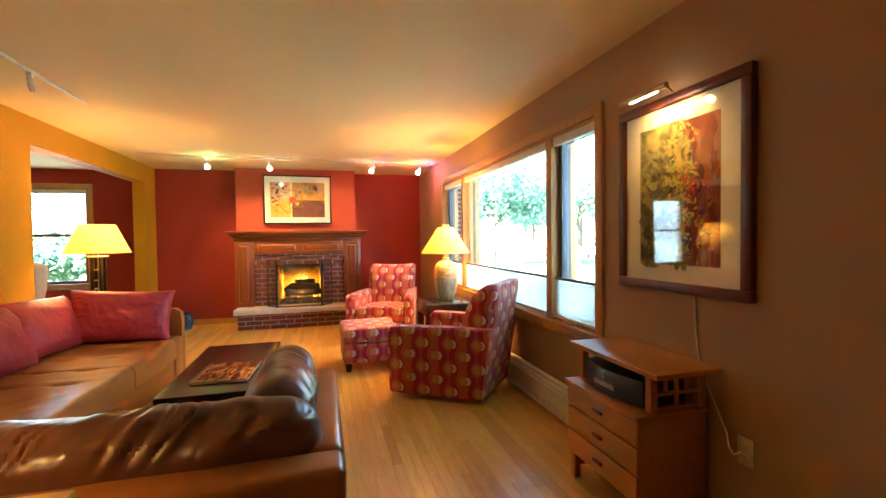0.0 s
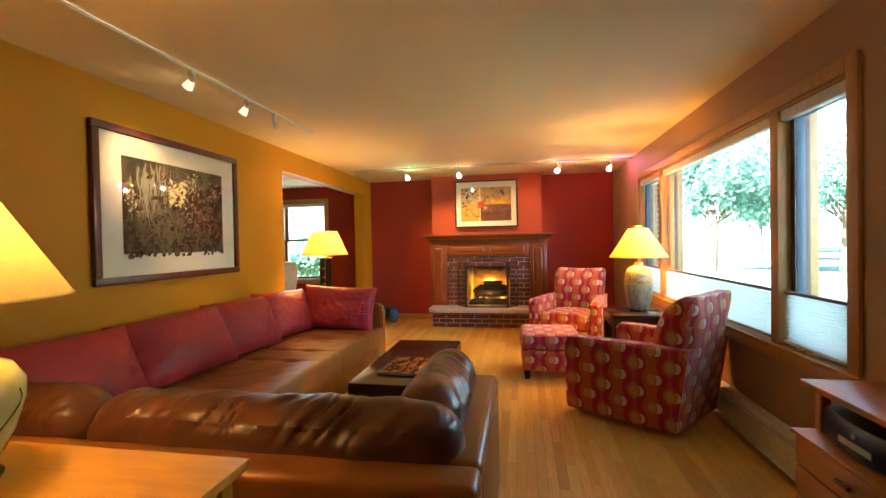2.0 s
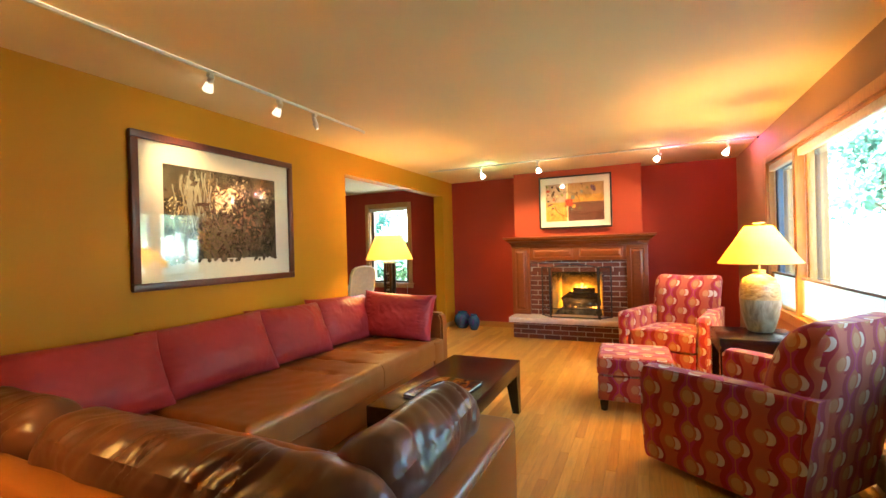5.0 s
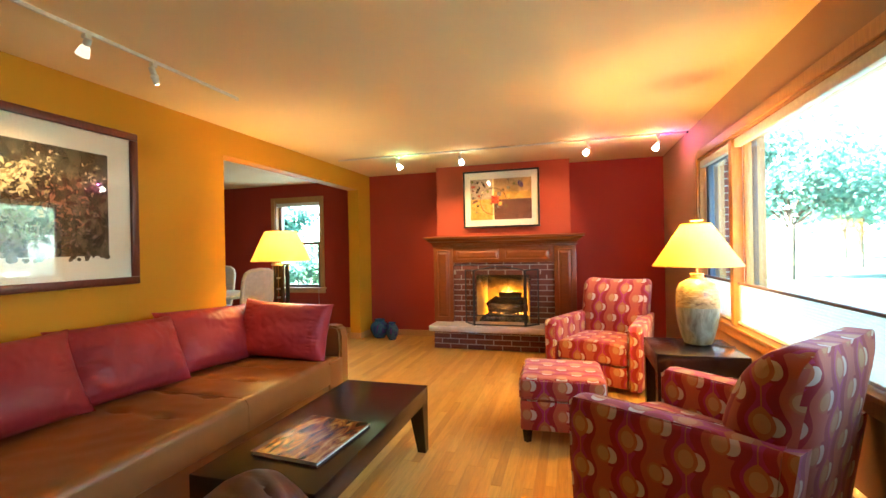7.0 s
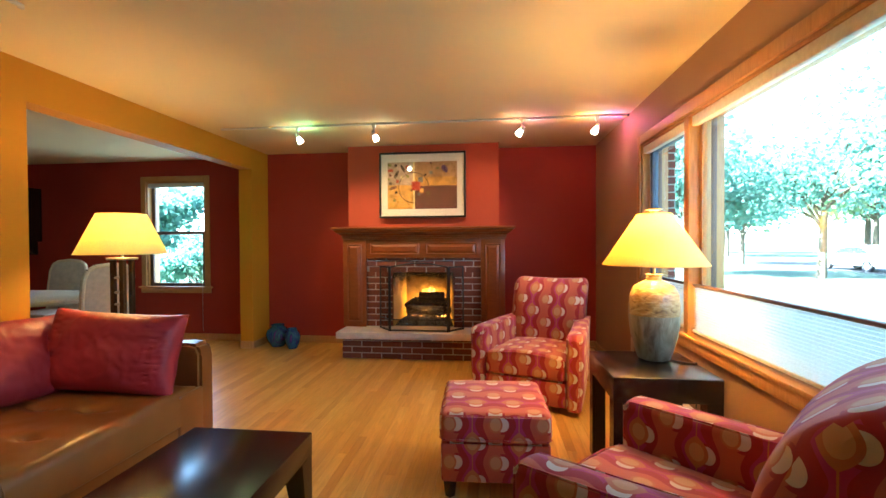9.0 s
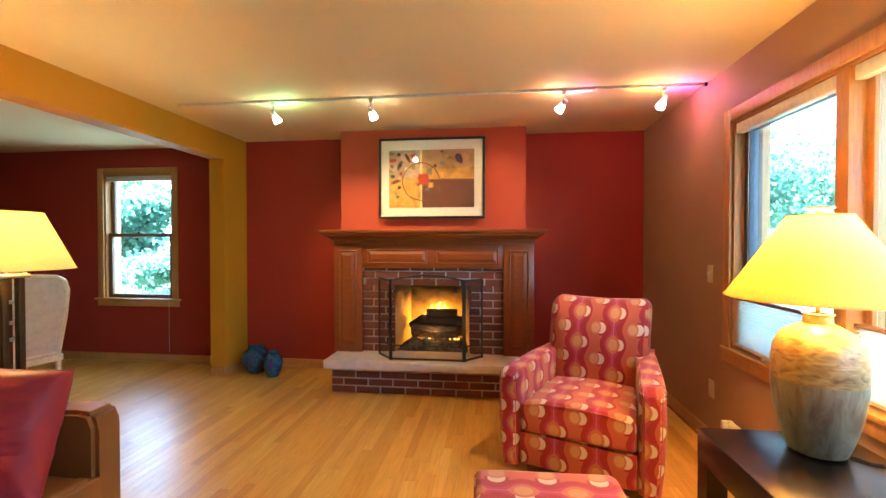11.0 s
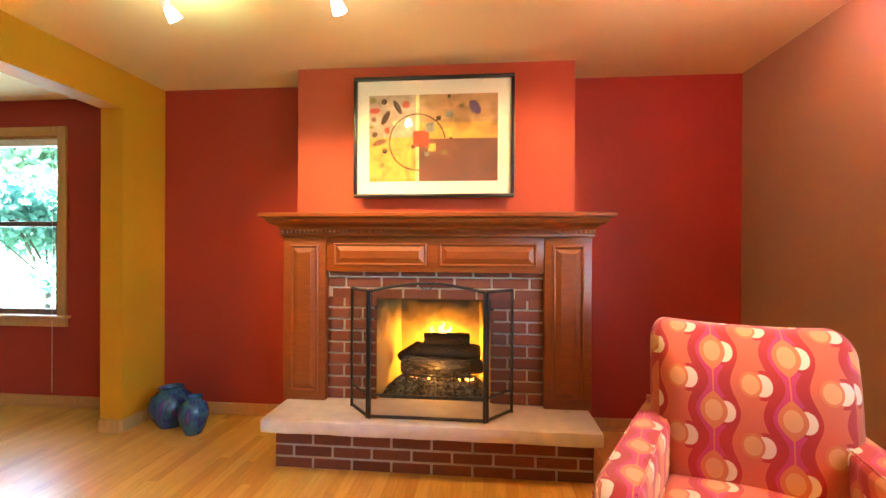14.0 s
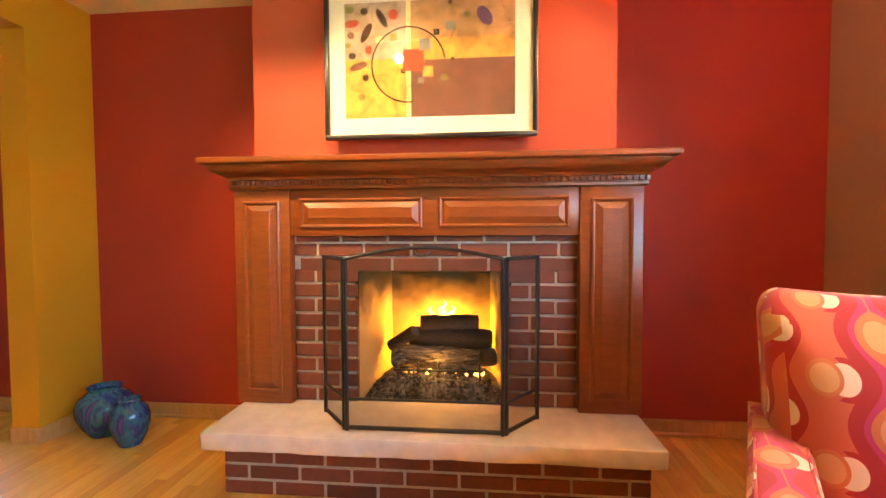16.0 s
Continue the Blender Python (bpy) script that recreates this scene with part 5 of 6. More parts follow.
# ---- tables ----
def slab_table(name, label, x0, x1, y0, y1, h, thick, leg, foot, category):
    t = thing(name, label, category)
    part("tabletop", boxed(x0, x1, y0, y1, h - thick, h, bevel=0.004), "espresso", t)
    for sx, x in ((1, x0), (-1, x1)):
        for sy, y in ((1, y0), (-1, y1)):
            bm = bmesh.new()
            rings = []
            for s, z in ((foot, 0.0), (leg, h - thick - 0.0005)):
                rings.append([bm.verts.new((x + sx * a, y + sy * b, z)) for a, b in ((0.002, 0.002), (s, 0.002), (s, s), (0.002, s))])
            for i in range(4):
                bm.faces.new((rings[0][i], rings[0][(i + 1) % 4], rings[1][(i + 1) % 4], rings[1][i]))
            bm.faces.new(rings[0][::-1])
            bm.faces.new(rings[1])
            part("leg", bm, "espresso", t, smooth=False)
    return t


slab_table("coffee_table", "low dark espresso wood coffee table with tapered legs", 1.48, 2.05, -4.74, -3.46, 0.41, 0.10, 0.10, 0.055, "table")
slab_table("end_table", "square dark espresso wood end table beside the window", 3.44, 3.945, -3.165, -2.64, 0.61, 0.12, 0.075, 0.075, "table")

bk = thing("coffee_table_book", "large art book with an orange-brown cover on the coffee table", "book", pose(1.80, -4.35, 0.41, 0, 0, -4))
part("pages", boxed(-0.168, 0.160, -0.205, 0.205, 0.004, 0.018), "mat_board", bk, smooth=False)
for z in (0.0, 0.0185):
    part("cover", boxed(-0.175, 0.170, -0.212, 0.212, z, z + 0.0035, bevel=0.001, seg=1), "art_tan" if z else "art_dark", bk)
part("cover_print", boxed(-0.150, 0.166, -0.208, 0.208, 0.0222, 0.0226), "cover_art", bk, smooth=False)
part("spine_band", boxed(-0.174, -0.152, -0.208, 0.208, 0.0222, 0.0225), "art_brown", bk, smooth=False)

st = thing("sofa_table", "honey-coloured wooden table behind the sofa", "table")
part("tabletop", boxed(0.45, 1.85, -6.90, -6.32, 0.692, 0.72, bevel=0.006), "maple", st)
part("apron", boxed(0.52, 1.80, -6.85, -6.37, 0.62, 0.6915, bevel=0.003), "maple", st)
for x in (0.50, 1.77):
    for y in (-6.87, -6.395):
        part("leg", boxed(x, x + 0.045, y, y + 0.045, 0, 0.6915, bevel=0.004), "maple", st)


# ---- lamps ----
def shade_cone(r0, r1, z0, z1, t=0.0025, n=48):
    return lathe([(r0, z0), (r1, z1), (r1 - t, z1), (r0 - t, z0), (r0, z0)], n)


def rim(r, z, rr=0.003):
    bm = bmesh.new()
    line(bm, [(r * math.cos(2 * math.pi * i / 40), r * math.sin(2 * math.pi * i / 40), z) for i in range(41)], rr, 5)
    return bm


def body_lamp(name, label, m, profile, split, mats, r0, r1, z0, z1, power, shade_mat, foot=None):
    t = thing(name, label, "table lamp", m)
    if foot:
        part("foot", lathe(foot, 32), "espresso", t)
    lower = [p for p in profile if p[1] <= split]
    upper = [p for p in profile if p[1] >= split]
    part("body", lathe(lower), mats[0], t)
    if len(upper) > 1:
        part("shoulder", lathe(upper), mats[1], t, "ochre glazed shoulder")
    neck = profile[-1][1]
    part("stem", rod(bmesh.new(), (0, 0, neck - 0.01), (0, 0, z1 + 0.01), 0.008), "brass", t)
    part("bulb", lathe([(0.0, 0.06), (0.022, 0.055), (0.03, 0.03), (0.02, 0.005), (0.012, -0.03)], 16, at=(0.03, 0, z0 + 0.10)), "bulb", t)
    sh = part("shade", shade_cone(r0, r1, z0, z1), shade_mat, t, "glowing cone shade")
    part("rim", rim(r0, z0), shade_mat, sh)
    part("rim", rim(r1, z1), shade_mat, sh)
    part("finial", lathe([(0.0, z1 + 0.035), (0.040, z1 + 0.03), (0.044, z1 + 0.024), (0.010, z1 + 0.016), (0.008, z1)], 16), "brass", t)
    p = (m @ Vector((0, 0, z0 * 0.32 + z1 * 0.68)))
    lamp(name + "_light", "POINT", p, power, WARM, size=0.045)
    return t


V1 = [(r * 0.88, z) for r, z in [(0.075, 0.0), (0.095, 0.008), (0.115, 0.06), (0.138, 0.14), (0.150, 0.22), (0.150, 0.25), (0.150, 0.30), (0.142, 0.36), (0.118, 0.405), (0.07, 0.43), (0.048, 0.44), (0.046, 0.465), (0.052, 0.472), (0.03, 0.474)]]
body_lamp("stoneware_lamp", "ribbed sage and ochre stoneware lamp with cone shade", pose(3.755, -2.80, 0.61), V1, 0.25, ("sage_glaze", "ochre_glaze"), 0.272, 0.09, 0.525, 0.805, 18.0, "shade2")
single("lamp_cord", line(bmesh.new(), [(3.83, -2.83, 0.6135), (3.87, -2.88, 0.6135), (3.92, -2.89, 0.6135), (3.95, -2.87, 0.6135), (3.965, -2.84, 0.58), (3.97, -2.82, 0.35)], 0.003), "black", "thin dark lamp cord trailing over the end table", "cord")
V2 = [(0.08, 0.03), (0.105, 0.05), (0.14, 0.12), (0.163, 0.205), (0.163, 0.25), (0.138, 0.295), (0.09, 0.318), (0.08, 0.335), (0.055, 0.342), (0.02, 0.343)]
body_lamp("celadon_lamp", "celadon glazed ginger jar lamp on a dark foot", pose(1.17, -6.58, 0.72), V2, 0.60, ("celadon", "celadon"), 0.268, 0.10, 0.475, 0.765, 5.6, "shade", [(0.0, 0.0), (0.11, 0.0), (0.115, 0.012), (0.095, 0.03), (0.0, 0.03)])
vein = bmesh.new()
for k in range(5):
    pts = []
    for i in range(9):
        z = 0.06 + i * 0.022
        a = -1.9 + k * 0.75 + 0.22 * math.sin(i * 0.7 + k)
        r = float(np.interp(z, [p[1] for p in V2], [p[0] for p in V2])) + 0.0005
        pts.append((1.17 + r * math.cos(a), -6.58 + r * math.sin(a), 0.72 + z))
    line(vein, pts, 0.0016, 5)
vn = part("painted_vine", vein, "bronze", bpy.data.objects["celadon_lamp"])
vn.matrix_parent_inverse = pose(1.17, -6.58, 0.72).inverted()

fl = thing("floor_lamp", "dark lattice-column floor lamp with a cream shade by the sofa arm", "floor lamp", pose(0.345, -2.615, 0))
part("base_plate", boxed(-0.13, 0.13, -0.13, 0.13, 0, 0.025, bevel=0.006), "bronze", fl)
for x in (-0.036, 0.036):
    for y in (-0.036, 0.036):
        part("post", boxed(x - 0.014, x + 0.014, y - 0.014, y + 0.014, 0.025, 1.155, bevel=0.002), "bronze", fl)
for z in (0.25, 0.45, 0.65, 0.85, 0.93, 1.03):
    part("crossbar", boxed(-0.0215, 0.0215, -0.048, 0.048, z, z + 0.014, bevel=0.002), "steel", fl)
part("rod", rod(bmesh.new(), (0, 0, 0.025), (0, 0, 1.46), 0.009), "steel", fl)
part("top_plate", boxed(-0.065, 0.065, -0.065, 0.065, 1.1555, 1.172, bevel=0.004), "steel", fl)
part("bulb", lathe([(0.0, 0.06), (0.022, 0.055), (0.03, 0.03), (0.02, 0.005), (0.012, -0.03)], 16, at=(0.035, 0, 1.28)), "bulb", fl)
fsh = part("shade", shade_cone(0.265, 0.145, 1.197, 1.468), "shade", fl, "glowing cream shade")
part("rim", rim(0.265, 1.197), "shade", fsh)
part("rim", rim(0.145, 1.468), "shade", fsh)
lamp("floor_lamp_light", "POINT", (0.345, -2.615, 1.36), 8.0, WARM, size=0.045)


# ---- track lights ----
def track(label, a, b, cap):
    t = thing("lighting_track", label, "track light")
    (x0, y0), (x1, y1) = a, b
    bm = bmesh.new()
    box(bm, min(x0, x1) - (0.009 if x0 == x1 else 0), max(x0, x1) + (0.009 if x0 == x1 else 0), min(y0, y1) - (0.009 if y0 == y1 else 0), max(y0, y1) + (0.009 if y0 == y1 else 0), H - 0.02, H - 0.001, 0.003, 1)
    part("rail", bm, "metal_white", t)
    part("end_cap", boxed(x1 - 0.011, x1 + 0.005, y1 - 0.011, y1 + 0.011, H - 0.024, H - 0.0005, bevel=0.002), cap, t)
    return t


def track_head(label, x, y, aim, power, size, lit=True, drop=0.105, cone=70, can="bulb"):
    t = thing("track_spotlight", label, "spotlight", group="spotlights on the ceiling tracks")
    part("adapter", boxed(x - 0.016, x + 0.016, y - 0.016, y + 0.016, H - 0.045, H - 0.0205, bevel=0.004), "metal_white", t)
    part("stem", rod(bmesh.new(), (x, y, H - drop + 0.02), (x, y, H - 0.040), 0.006), "metal_white", t)
    c = Vector((x, y, H - drop))
    d = (Vector(aim) - c).normalized()
    q = d.to_track_quat("-Z", "Y").to_matrix().to_4x4()
    m = Matrix.Translation(c) @ q
    part("socket", lathe([(0.0, 0.03), (0.016, 0.03), (0.018, 0.0), (0.014, -0.008)], 16), "metal_white", t, m=m)
    part("lamp_shell", lathe([(0.014, -0.006), (0.022, -0.02), (size * 0.95, -0.055), (size, -0.065), (size * 0.9, -0.062), (0.02, -0.03)], 24), can if lit else "steel", t, m=m)
    part("lens", lathe([(size * 0.88, -0.060), (size * 0.5, -0.066), (0.0, -0.068)], 24), "bulb" if lit else "steel", t, m=m)
    if lit:
        lamp("spot_beam", "SPOT", c + d * 0.08, power, (1.0, 0.62, 0.28), aim, 0.02, cone=cone, blend=0.9)
    return t


track("white ceiling track parallel to the fireplace wall", (0.20, -1.272), (W - 0.01, -1.272), "black")
for x, aim, p in ((0.99, (1.45, -0.1, 1.0), 16), (1.75, (1.9, -0.3, 1.55), 14), (3.135, (2.5, -0.3, 1.55), 11), (3.80, (2.5, -2.0, 0.0), 26)):
    track_head("small white track spotlight with a lit glass bulb", x, -1.272, aim, p, 0.031)
track("white ceiling track parallel to the yellow wall", (0.66, -7.2), (0.66, -3.50), "metal_white")
for y, aim, p, lit in ((-5.06, (0.0, -4.80, 1.85), 12, True), (-4.52, (0.0, -4.4, 1.60), 9, True), (-4.16, (0.62, -3.35, 0.45), 8, True)):
    track_head("white track spotlight over the woodland print", 0.66, y, aim, p, 0.031 if y < -4.2 else 0.015, lit, 0.068 if y < -4.2 else 0.075, 50 if y < -4.2 else 36, "can_glow" if y < -4.2 else "metal_white")
# light that the dichroic bulbs throw back on the ceiling
for x, c, p in ((1.07, (0.12, 1.0, 0.35), 0.55), (0.88, (0.5, 1.0, 0.6), 0.12), (3.06, (1.0, 0.22, 0.06), 0.42), (3.26, (1.0, 0.15, 0.55), 0.34), (3.70, (1.0, 0.36, 0.02), 0.70), (3.93, (1.0, 0.08, 0.75), 0.60)):
    lamp("dichroic_spill", "POINT", (x, -1.272 + 0.03, H - 0.055), p, c, size=0.01)


# ---- vases by the corner ----
for x, y, k, kz, lab in ((0.235, -0.235, 1.0, 1.0, "large round blue drip-glazed vase on the floor"), (0.475, -0.345, 0.66, 0.92, "small blue drip-glazed vase beside the larger one")):
    prof = [(0.0, 0.0), (0.075, 0.0), (0.082, 0.01), (0.115, 0.06), (0.138, 0.12), (0.140, 0.16), (0.122, 0.205), (0.09, 0.232), (0.076, 0.242), (0.075, 0.252), (0.084, 0.262), (0.080, 0.266), (0.068, 0.255), (0.066, 0.24), (0.10, 0.20), (0.10, 0.05), (0.0, 0.03)]
    single("vase", lathe([(r * k, z * kz) for r, z in prof], 40), "blue_glaze", lab, "vase", pose(x, y, 0), "blue vases in the corner")


# ---- wall plates ----
def wall_plate(name, label, y, z, switch):
    t = thing(name, label, "switch" if switch else "outlet")
    part("plate", boxed(W - 0.007, W - 0.0005, y - 0.036, y + 0.036, z - 0.058, z + 0.058, bevel=0.003), "ivory", t)
    if switch:
        part("dimmer_knob", boxed(W - 0.022, W - 0.0075, y - 0.014, y + 0.014, z - 0.016, z + 0.016, bevel=0.004), "ivory", t)
    else:
        for dz in (-0.02, 0.02):
            part("socket", boxed(W - 0.010, W - 0.0075, y - 0.016, y + 0.016, z + dz - 0.013, z + dz + 0.013, bevel=0.002), "ivory", t)


wall_plate("light_switch", "ivory dimmer switch plate on the mauve wall", -1.34, 1.115, True)
wall_plate("wall_outlet", "ivory wall outlet plate near the floor", -1.37, 0.36, False)
wall_plate("wall_outlet", "ivory wall outlet plate behind the console", -6.155, 0.41, False)

# ---- console ----
cs = thing("drawer_console", "cherry wood console with three drawers and lattice sides", "console")
CX0, CX1, CY0, CY1 = 3.690, 4.055, -5.985, -5.440
part("top", boxed(3.722, 4.065, -6.062, -5.412, 0.705, 0.73, bevel=0.005), "console", cs)
part("body", boxed(CX0 + 0.018, CX1, CY0, CY1, 0.14, 0.515, bevel=0.003), "console", cs)
part("shelf", boxed(CX0 - 0.012, CX1, CY0 - 0.010, CY1 + 0.010, 0.5155, 0.535, bevel=0.004), "console", cs)
for z0, z1 in ((0.40, 0.508), (0.275, 0.392), (0.15, 0.267)):
    dr = part("drawer_front", boxed(CX0, CX0 + 0.0175, CY0 + 0.004, CY1 - 0.004, z0, z1, bevel=0.003), "console", cs)
    part("handle", boxed(CX0 - 0.016, CX0 - 0.0005, -5.75, -5.68, (z0 + z1) / 2 - 0.008, (z0 + z1) / 2 + 0.008, bevel=0.006), "frame_red", dr)
for y in (CY0 + 0.001, CY1 - 0.037):
    for x in (3.762, CX1 - 0.037):
        part("post", boxed(x, x + 0.036, y, y + 0.036, 0.5355, 0.7045, bevel=0.003), "console", cs)
    for x in (CX0 + 0.020, CX1 - 0.037):
        part("foot", boxed(x, x + 0.036, y, y + 0.036, 0.0, 0.1395, bevel=0.003), "console", cs)
for y in (CY0 + 0.008, CY1 - 0.026):
    a, b = 3.7985, CX1 - 0.0375
    upper = bmesh.new()
    for z in (0.540, 0.605, 0.685):
        box(upper, a, b, y, y + 0.018, z, z + 0.014)
    for i in range(1, 4):
        xx = a + (b - a) * i / 4
        box(upper, xx - 0.006, xx + 0.006, y + 0.001, y + 0.017, 0.6195, 0.6848)
    xx = (a + b) / 2
    box(upper, xx - 0.006, xx + 0.006, y + 0.001, y + 0.017, 0.5545, 0.6048)
    part("lattice", upper, "console", cs, smooth=False)
    part("skirt_rail", boxed(CX0 + 0.057, CX1 - 0.038, y, y + 0.018, 0.06, 0.10, bevel=0.003), "console", cs)
rd = thing("compact_stereo", "black compact stereo in the open console shelf", "stereo")
case = bmesh.new()
n = 20
rings = []
for z, inset in ((0.540, 0.012), (0.548, 0.0), (0.640, 0.0), (0.655, 0.010), (0.658, 0.026)):
    front = [(3.762 - 0.040 * math.sin(math.pi * i / n) + inset, -5.935 + inset + (0.445 - 2 * inset) * i / n) for i in range(n + 1)]
    rings.append([case.verts.new((x, y, z)) for x, y in front + [(3.99 - inset, -5.49 - inset), (3.99 - inset, -5.935 + inset)]])
for p, q in zip(rings, rings[1:]):
    for i in range(len(p)):
        k = (i + 1) % len(p)
        case.faces.new((p[i], p[k], q[k], q[i]))
case.faces.new(rings[0][::-1])
case.faces.new(rings[-1])
part("case", case, "black", rd)
part("display", boxed(3.7185, 3.7235, -5.79, -5.64, 0.575, 0.598, bevel=0.001, seg=1), "silver", rd)
part("knob", rod(bmesh.new(), (3.716, -5.714, 0.624), (3.726, -5.714, 0.624), 0.011, 16), "silver", rd)
for y in (-5.90, -5.53):
    part("foot", boxed(3.79, 3.96, y - 0.012, y + 0.012, 0.5352, 0.5398), "black", rd, smooth=False)
cord = bmesh.new()
line(cord, [(W - 0.006, -5.90, 1.02), (W - 0.006, -5.905, 0.90), (W - 0.006, -5.93, 0.70)], 0.0035)
line(cord, [(W - 0.02, -6.15, 0.41), (W - 0.05, -6.145, 0.40), (W - 0.05, -6.12, 0.42), (W - 0.018, -6.08, 0.46), (W - 0.008, -6.02, 0.55), (W - 0.006, -5.93, 0.70)], 0.003)
single("power_cord", cord, "metal_white", "white power cord hanging down the mauve wall", "cord")


# ---- dining room ----
def dining_chair(m):
    c = thing("dining_chair", "cream lacquered dining chair with grey floral upholstery", "dining chair", m, "chairs round the dining table")
    for x in (-0.21, 0.21):
        part("leg", line(bmesh.new(), [(x, 0.22, 0.0), (x, 0.21, 0.44)], 0.019, 8), "cream_lacquer", c)
        part("leg", line(bmesh.new(), [(x * 0.92, -0.27, 0.0), (x, -0.22, 0.20), (x, -0.21, 0.45)], 0.019, 8), "cream_lacquer", c)
    part("seat_rail", boxed(-0.24, 0.24, -0.23, 0.24, 0.38, 0.44, bevel=0.01), "cream_lacquer", c)
    part("seat", boxed(-0.23, 0.23, -0.22, 0.235, 0.4405, 0.50, bevel=0.022, seg=3), "dining_cloth", c)
    b = bmesh.new()
    pts = [(-0.20, 0.0), (-0.225, 0.30), (-0.225, 0.50), (-0.20, 0.575), (-0.14, 0.61), (0.0, 0.625), (0.14, 0.61), (0.20, 0.575), (0.225, 0.50), (0.225, 0.30), (0.20, 0.0)]
    line(b, [(x, 0, z) for x, z in pts] + [(-0.20, 0, 0.0)], 0.022, 8)
    bm_m = pose(0, -0.225, 0.45, 9, 0, 0)
    part("back_frame", b, "cream_lacquer", c, m=bm_m)
    p = bmesh.new()
    f, k = [[p.verts.new((x * 0.95, y, 0.01 + z * 0.97)) for x, z in pts] for y in (0.016, -0.016)]
    p.faces.new(f)
    p.faces.new(k[::-1])
    for i in range(len(pts)):
        q = (i + 1) % len(pts)
        p.faces.new((f[i], k[i], k[q], f[q]))
    part("back_pad", p, "dining_cloth", c, m=bm_m)
    return c


dining_chair(pose(-1.06, -1.50, 0, 0, 0, 78))
dining_chair(pose(-2.22, -0.90, 0, 0, 0, 182))
dining_chair(pose(-2.05, -2.40, 0, 0, 0, 5))
dt = thing("dining_table", "cream lacquered oval dining table on a pedestal", "dining table")
tp = bmesh.new()
prof = [(0.0, 0.70), (0.93, 0.70), (0.97, 0.715), (1.0, 0.735), (1.0, 0.748), (0.985, 0.755), (0.0, 0.755)]
lathe(prof, 64, tp)
for v in tp.verts:
    v.co.x, v.co.y = v.co.x * 1.0, v.co.y * 0.56
part("tabletop", tp, "cream_lacquer", dt, m=pose(-1.98, -1.55, 0))
part("pedestal", lathe([(0.0, 0.0), (0.30, 0.0), (0.30, 0.03), (0.16, 0.08), (0.12, 0.3), (0.14, 0.55), (0.26, 0.70), (0.0, 0.70)], 32), "cream_lacquer", dt, m=pose(-1.98, -1.55, 0))

cab = thing("corner_cabinet", "dark wall-hung glass display cabinet with a lit shelf", "cabinet")
part("back", boxed(-3.92, -3.26, -0.03, -0.002, 1.30, 2.02, bevel=0.003), "espresso", cab)
part("side", boxed(-3.285, -3.26, -0.26, -0.031, 1.30, 2.02, bevel=0.003), "espresso", cab)
part("side", boxed(-3.92, -3.895, -0.26, -0.031, 1.30, 2.02, bevel=0.003), "espresso", cab)
for z in (1.30, 1.65, 2.0):
    part("shelf", boxed(-3.894, -3.286, -0.255, -0.031, z, z + 0.02), "espresso" if z != 1.65 else "sage_glaze", cab, smooth=False)
part("door_glass", boxed(-3.894, -3.286, -0.262, -0.258, 1.325, 1.995), "glass", cab, smooth=False)
part("lower_bracket", sweep([(-0.2, 1.30), (-0.002, 1.30), (-0.002, 1.12), (-0.06, 1.14)], -3.85, -3.33), "espresso", cab)
part("cabinet_bulb", lathe([(0.0, 0.03), (0.02, 0.02), (0.02, -0.02), (0.0, -0.03)], 12, at=(-3.45, -0.12, 1.74)), "bulb", cab)
lamp("cabinet_light", "POINT", (-3.45, -0.14, 1.82), 0.35, (1.0, 0.85, 0.6), size=0.02)


# ---- outdoors ----
ground = boxed(-300, 300, -300, 300, -0.62, -0.45)
tagged(part("ground", ground, "lawn", smooth=False), "green lawn round the house", "lawn", kind="structure")
tagged(part("road", boxed(22, 29, -200, 200, -0.449, -0.43), "asphalt", smooth=False), "grey asphalt street past the lawn", "road", kind="structure")
boxes("foundation", [(DX - 0.19, W + 0.19, BACK - 0.19, 0.19, -0.449, -0.031)], "mortar", "plain house foundation", "foundation")
wing = thing("brick_wing", "brick end of the house wing outside the window", "house wall", kind="structure")
part("wall", boxed(W + 0.201, W + 0.42, -1.19, 0.2, -0.449, 2.55), "mortar", wing, smooth=False)


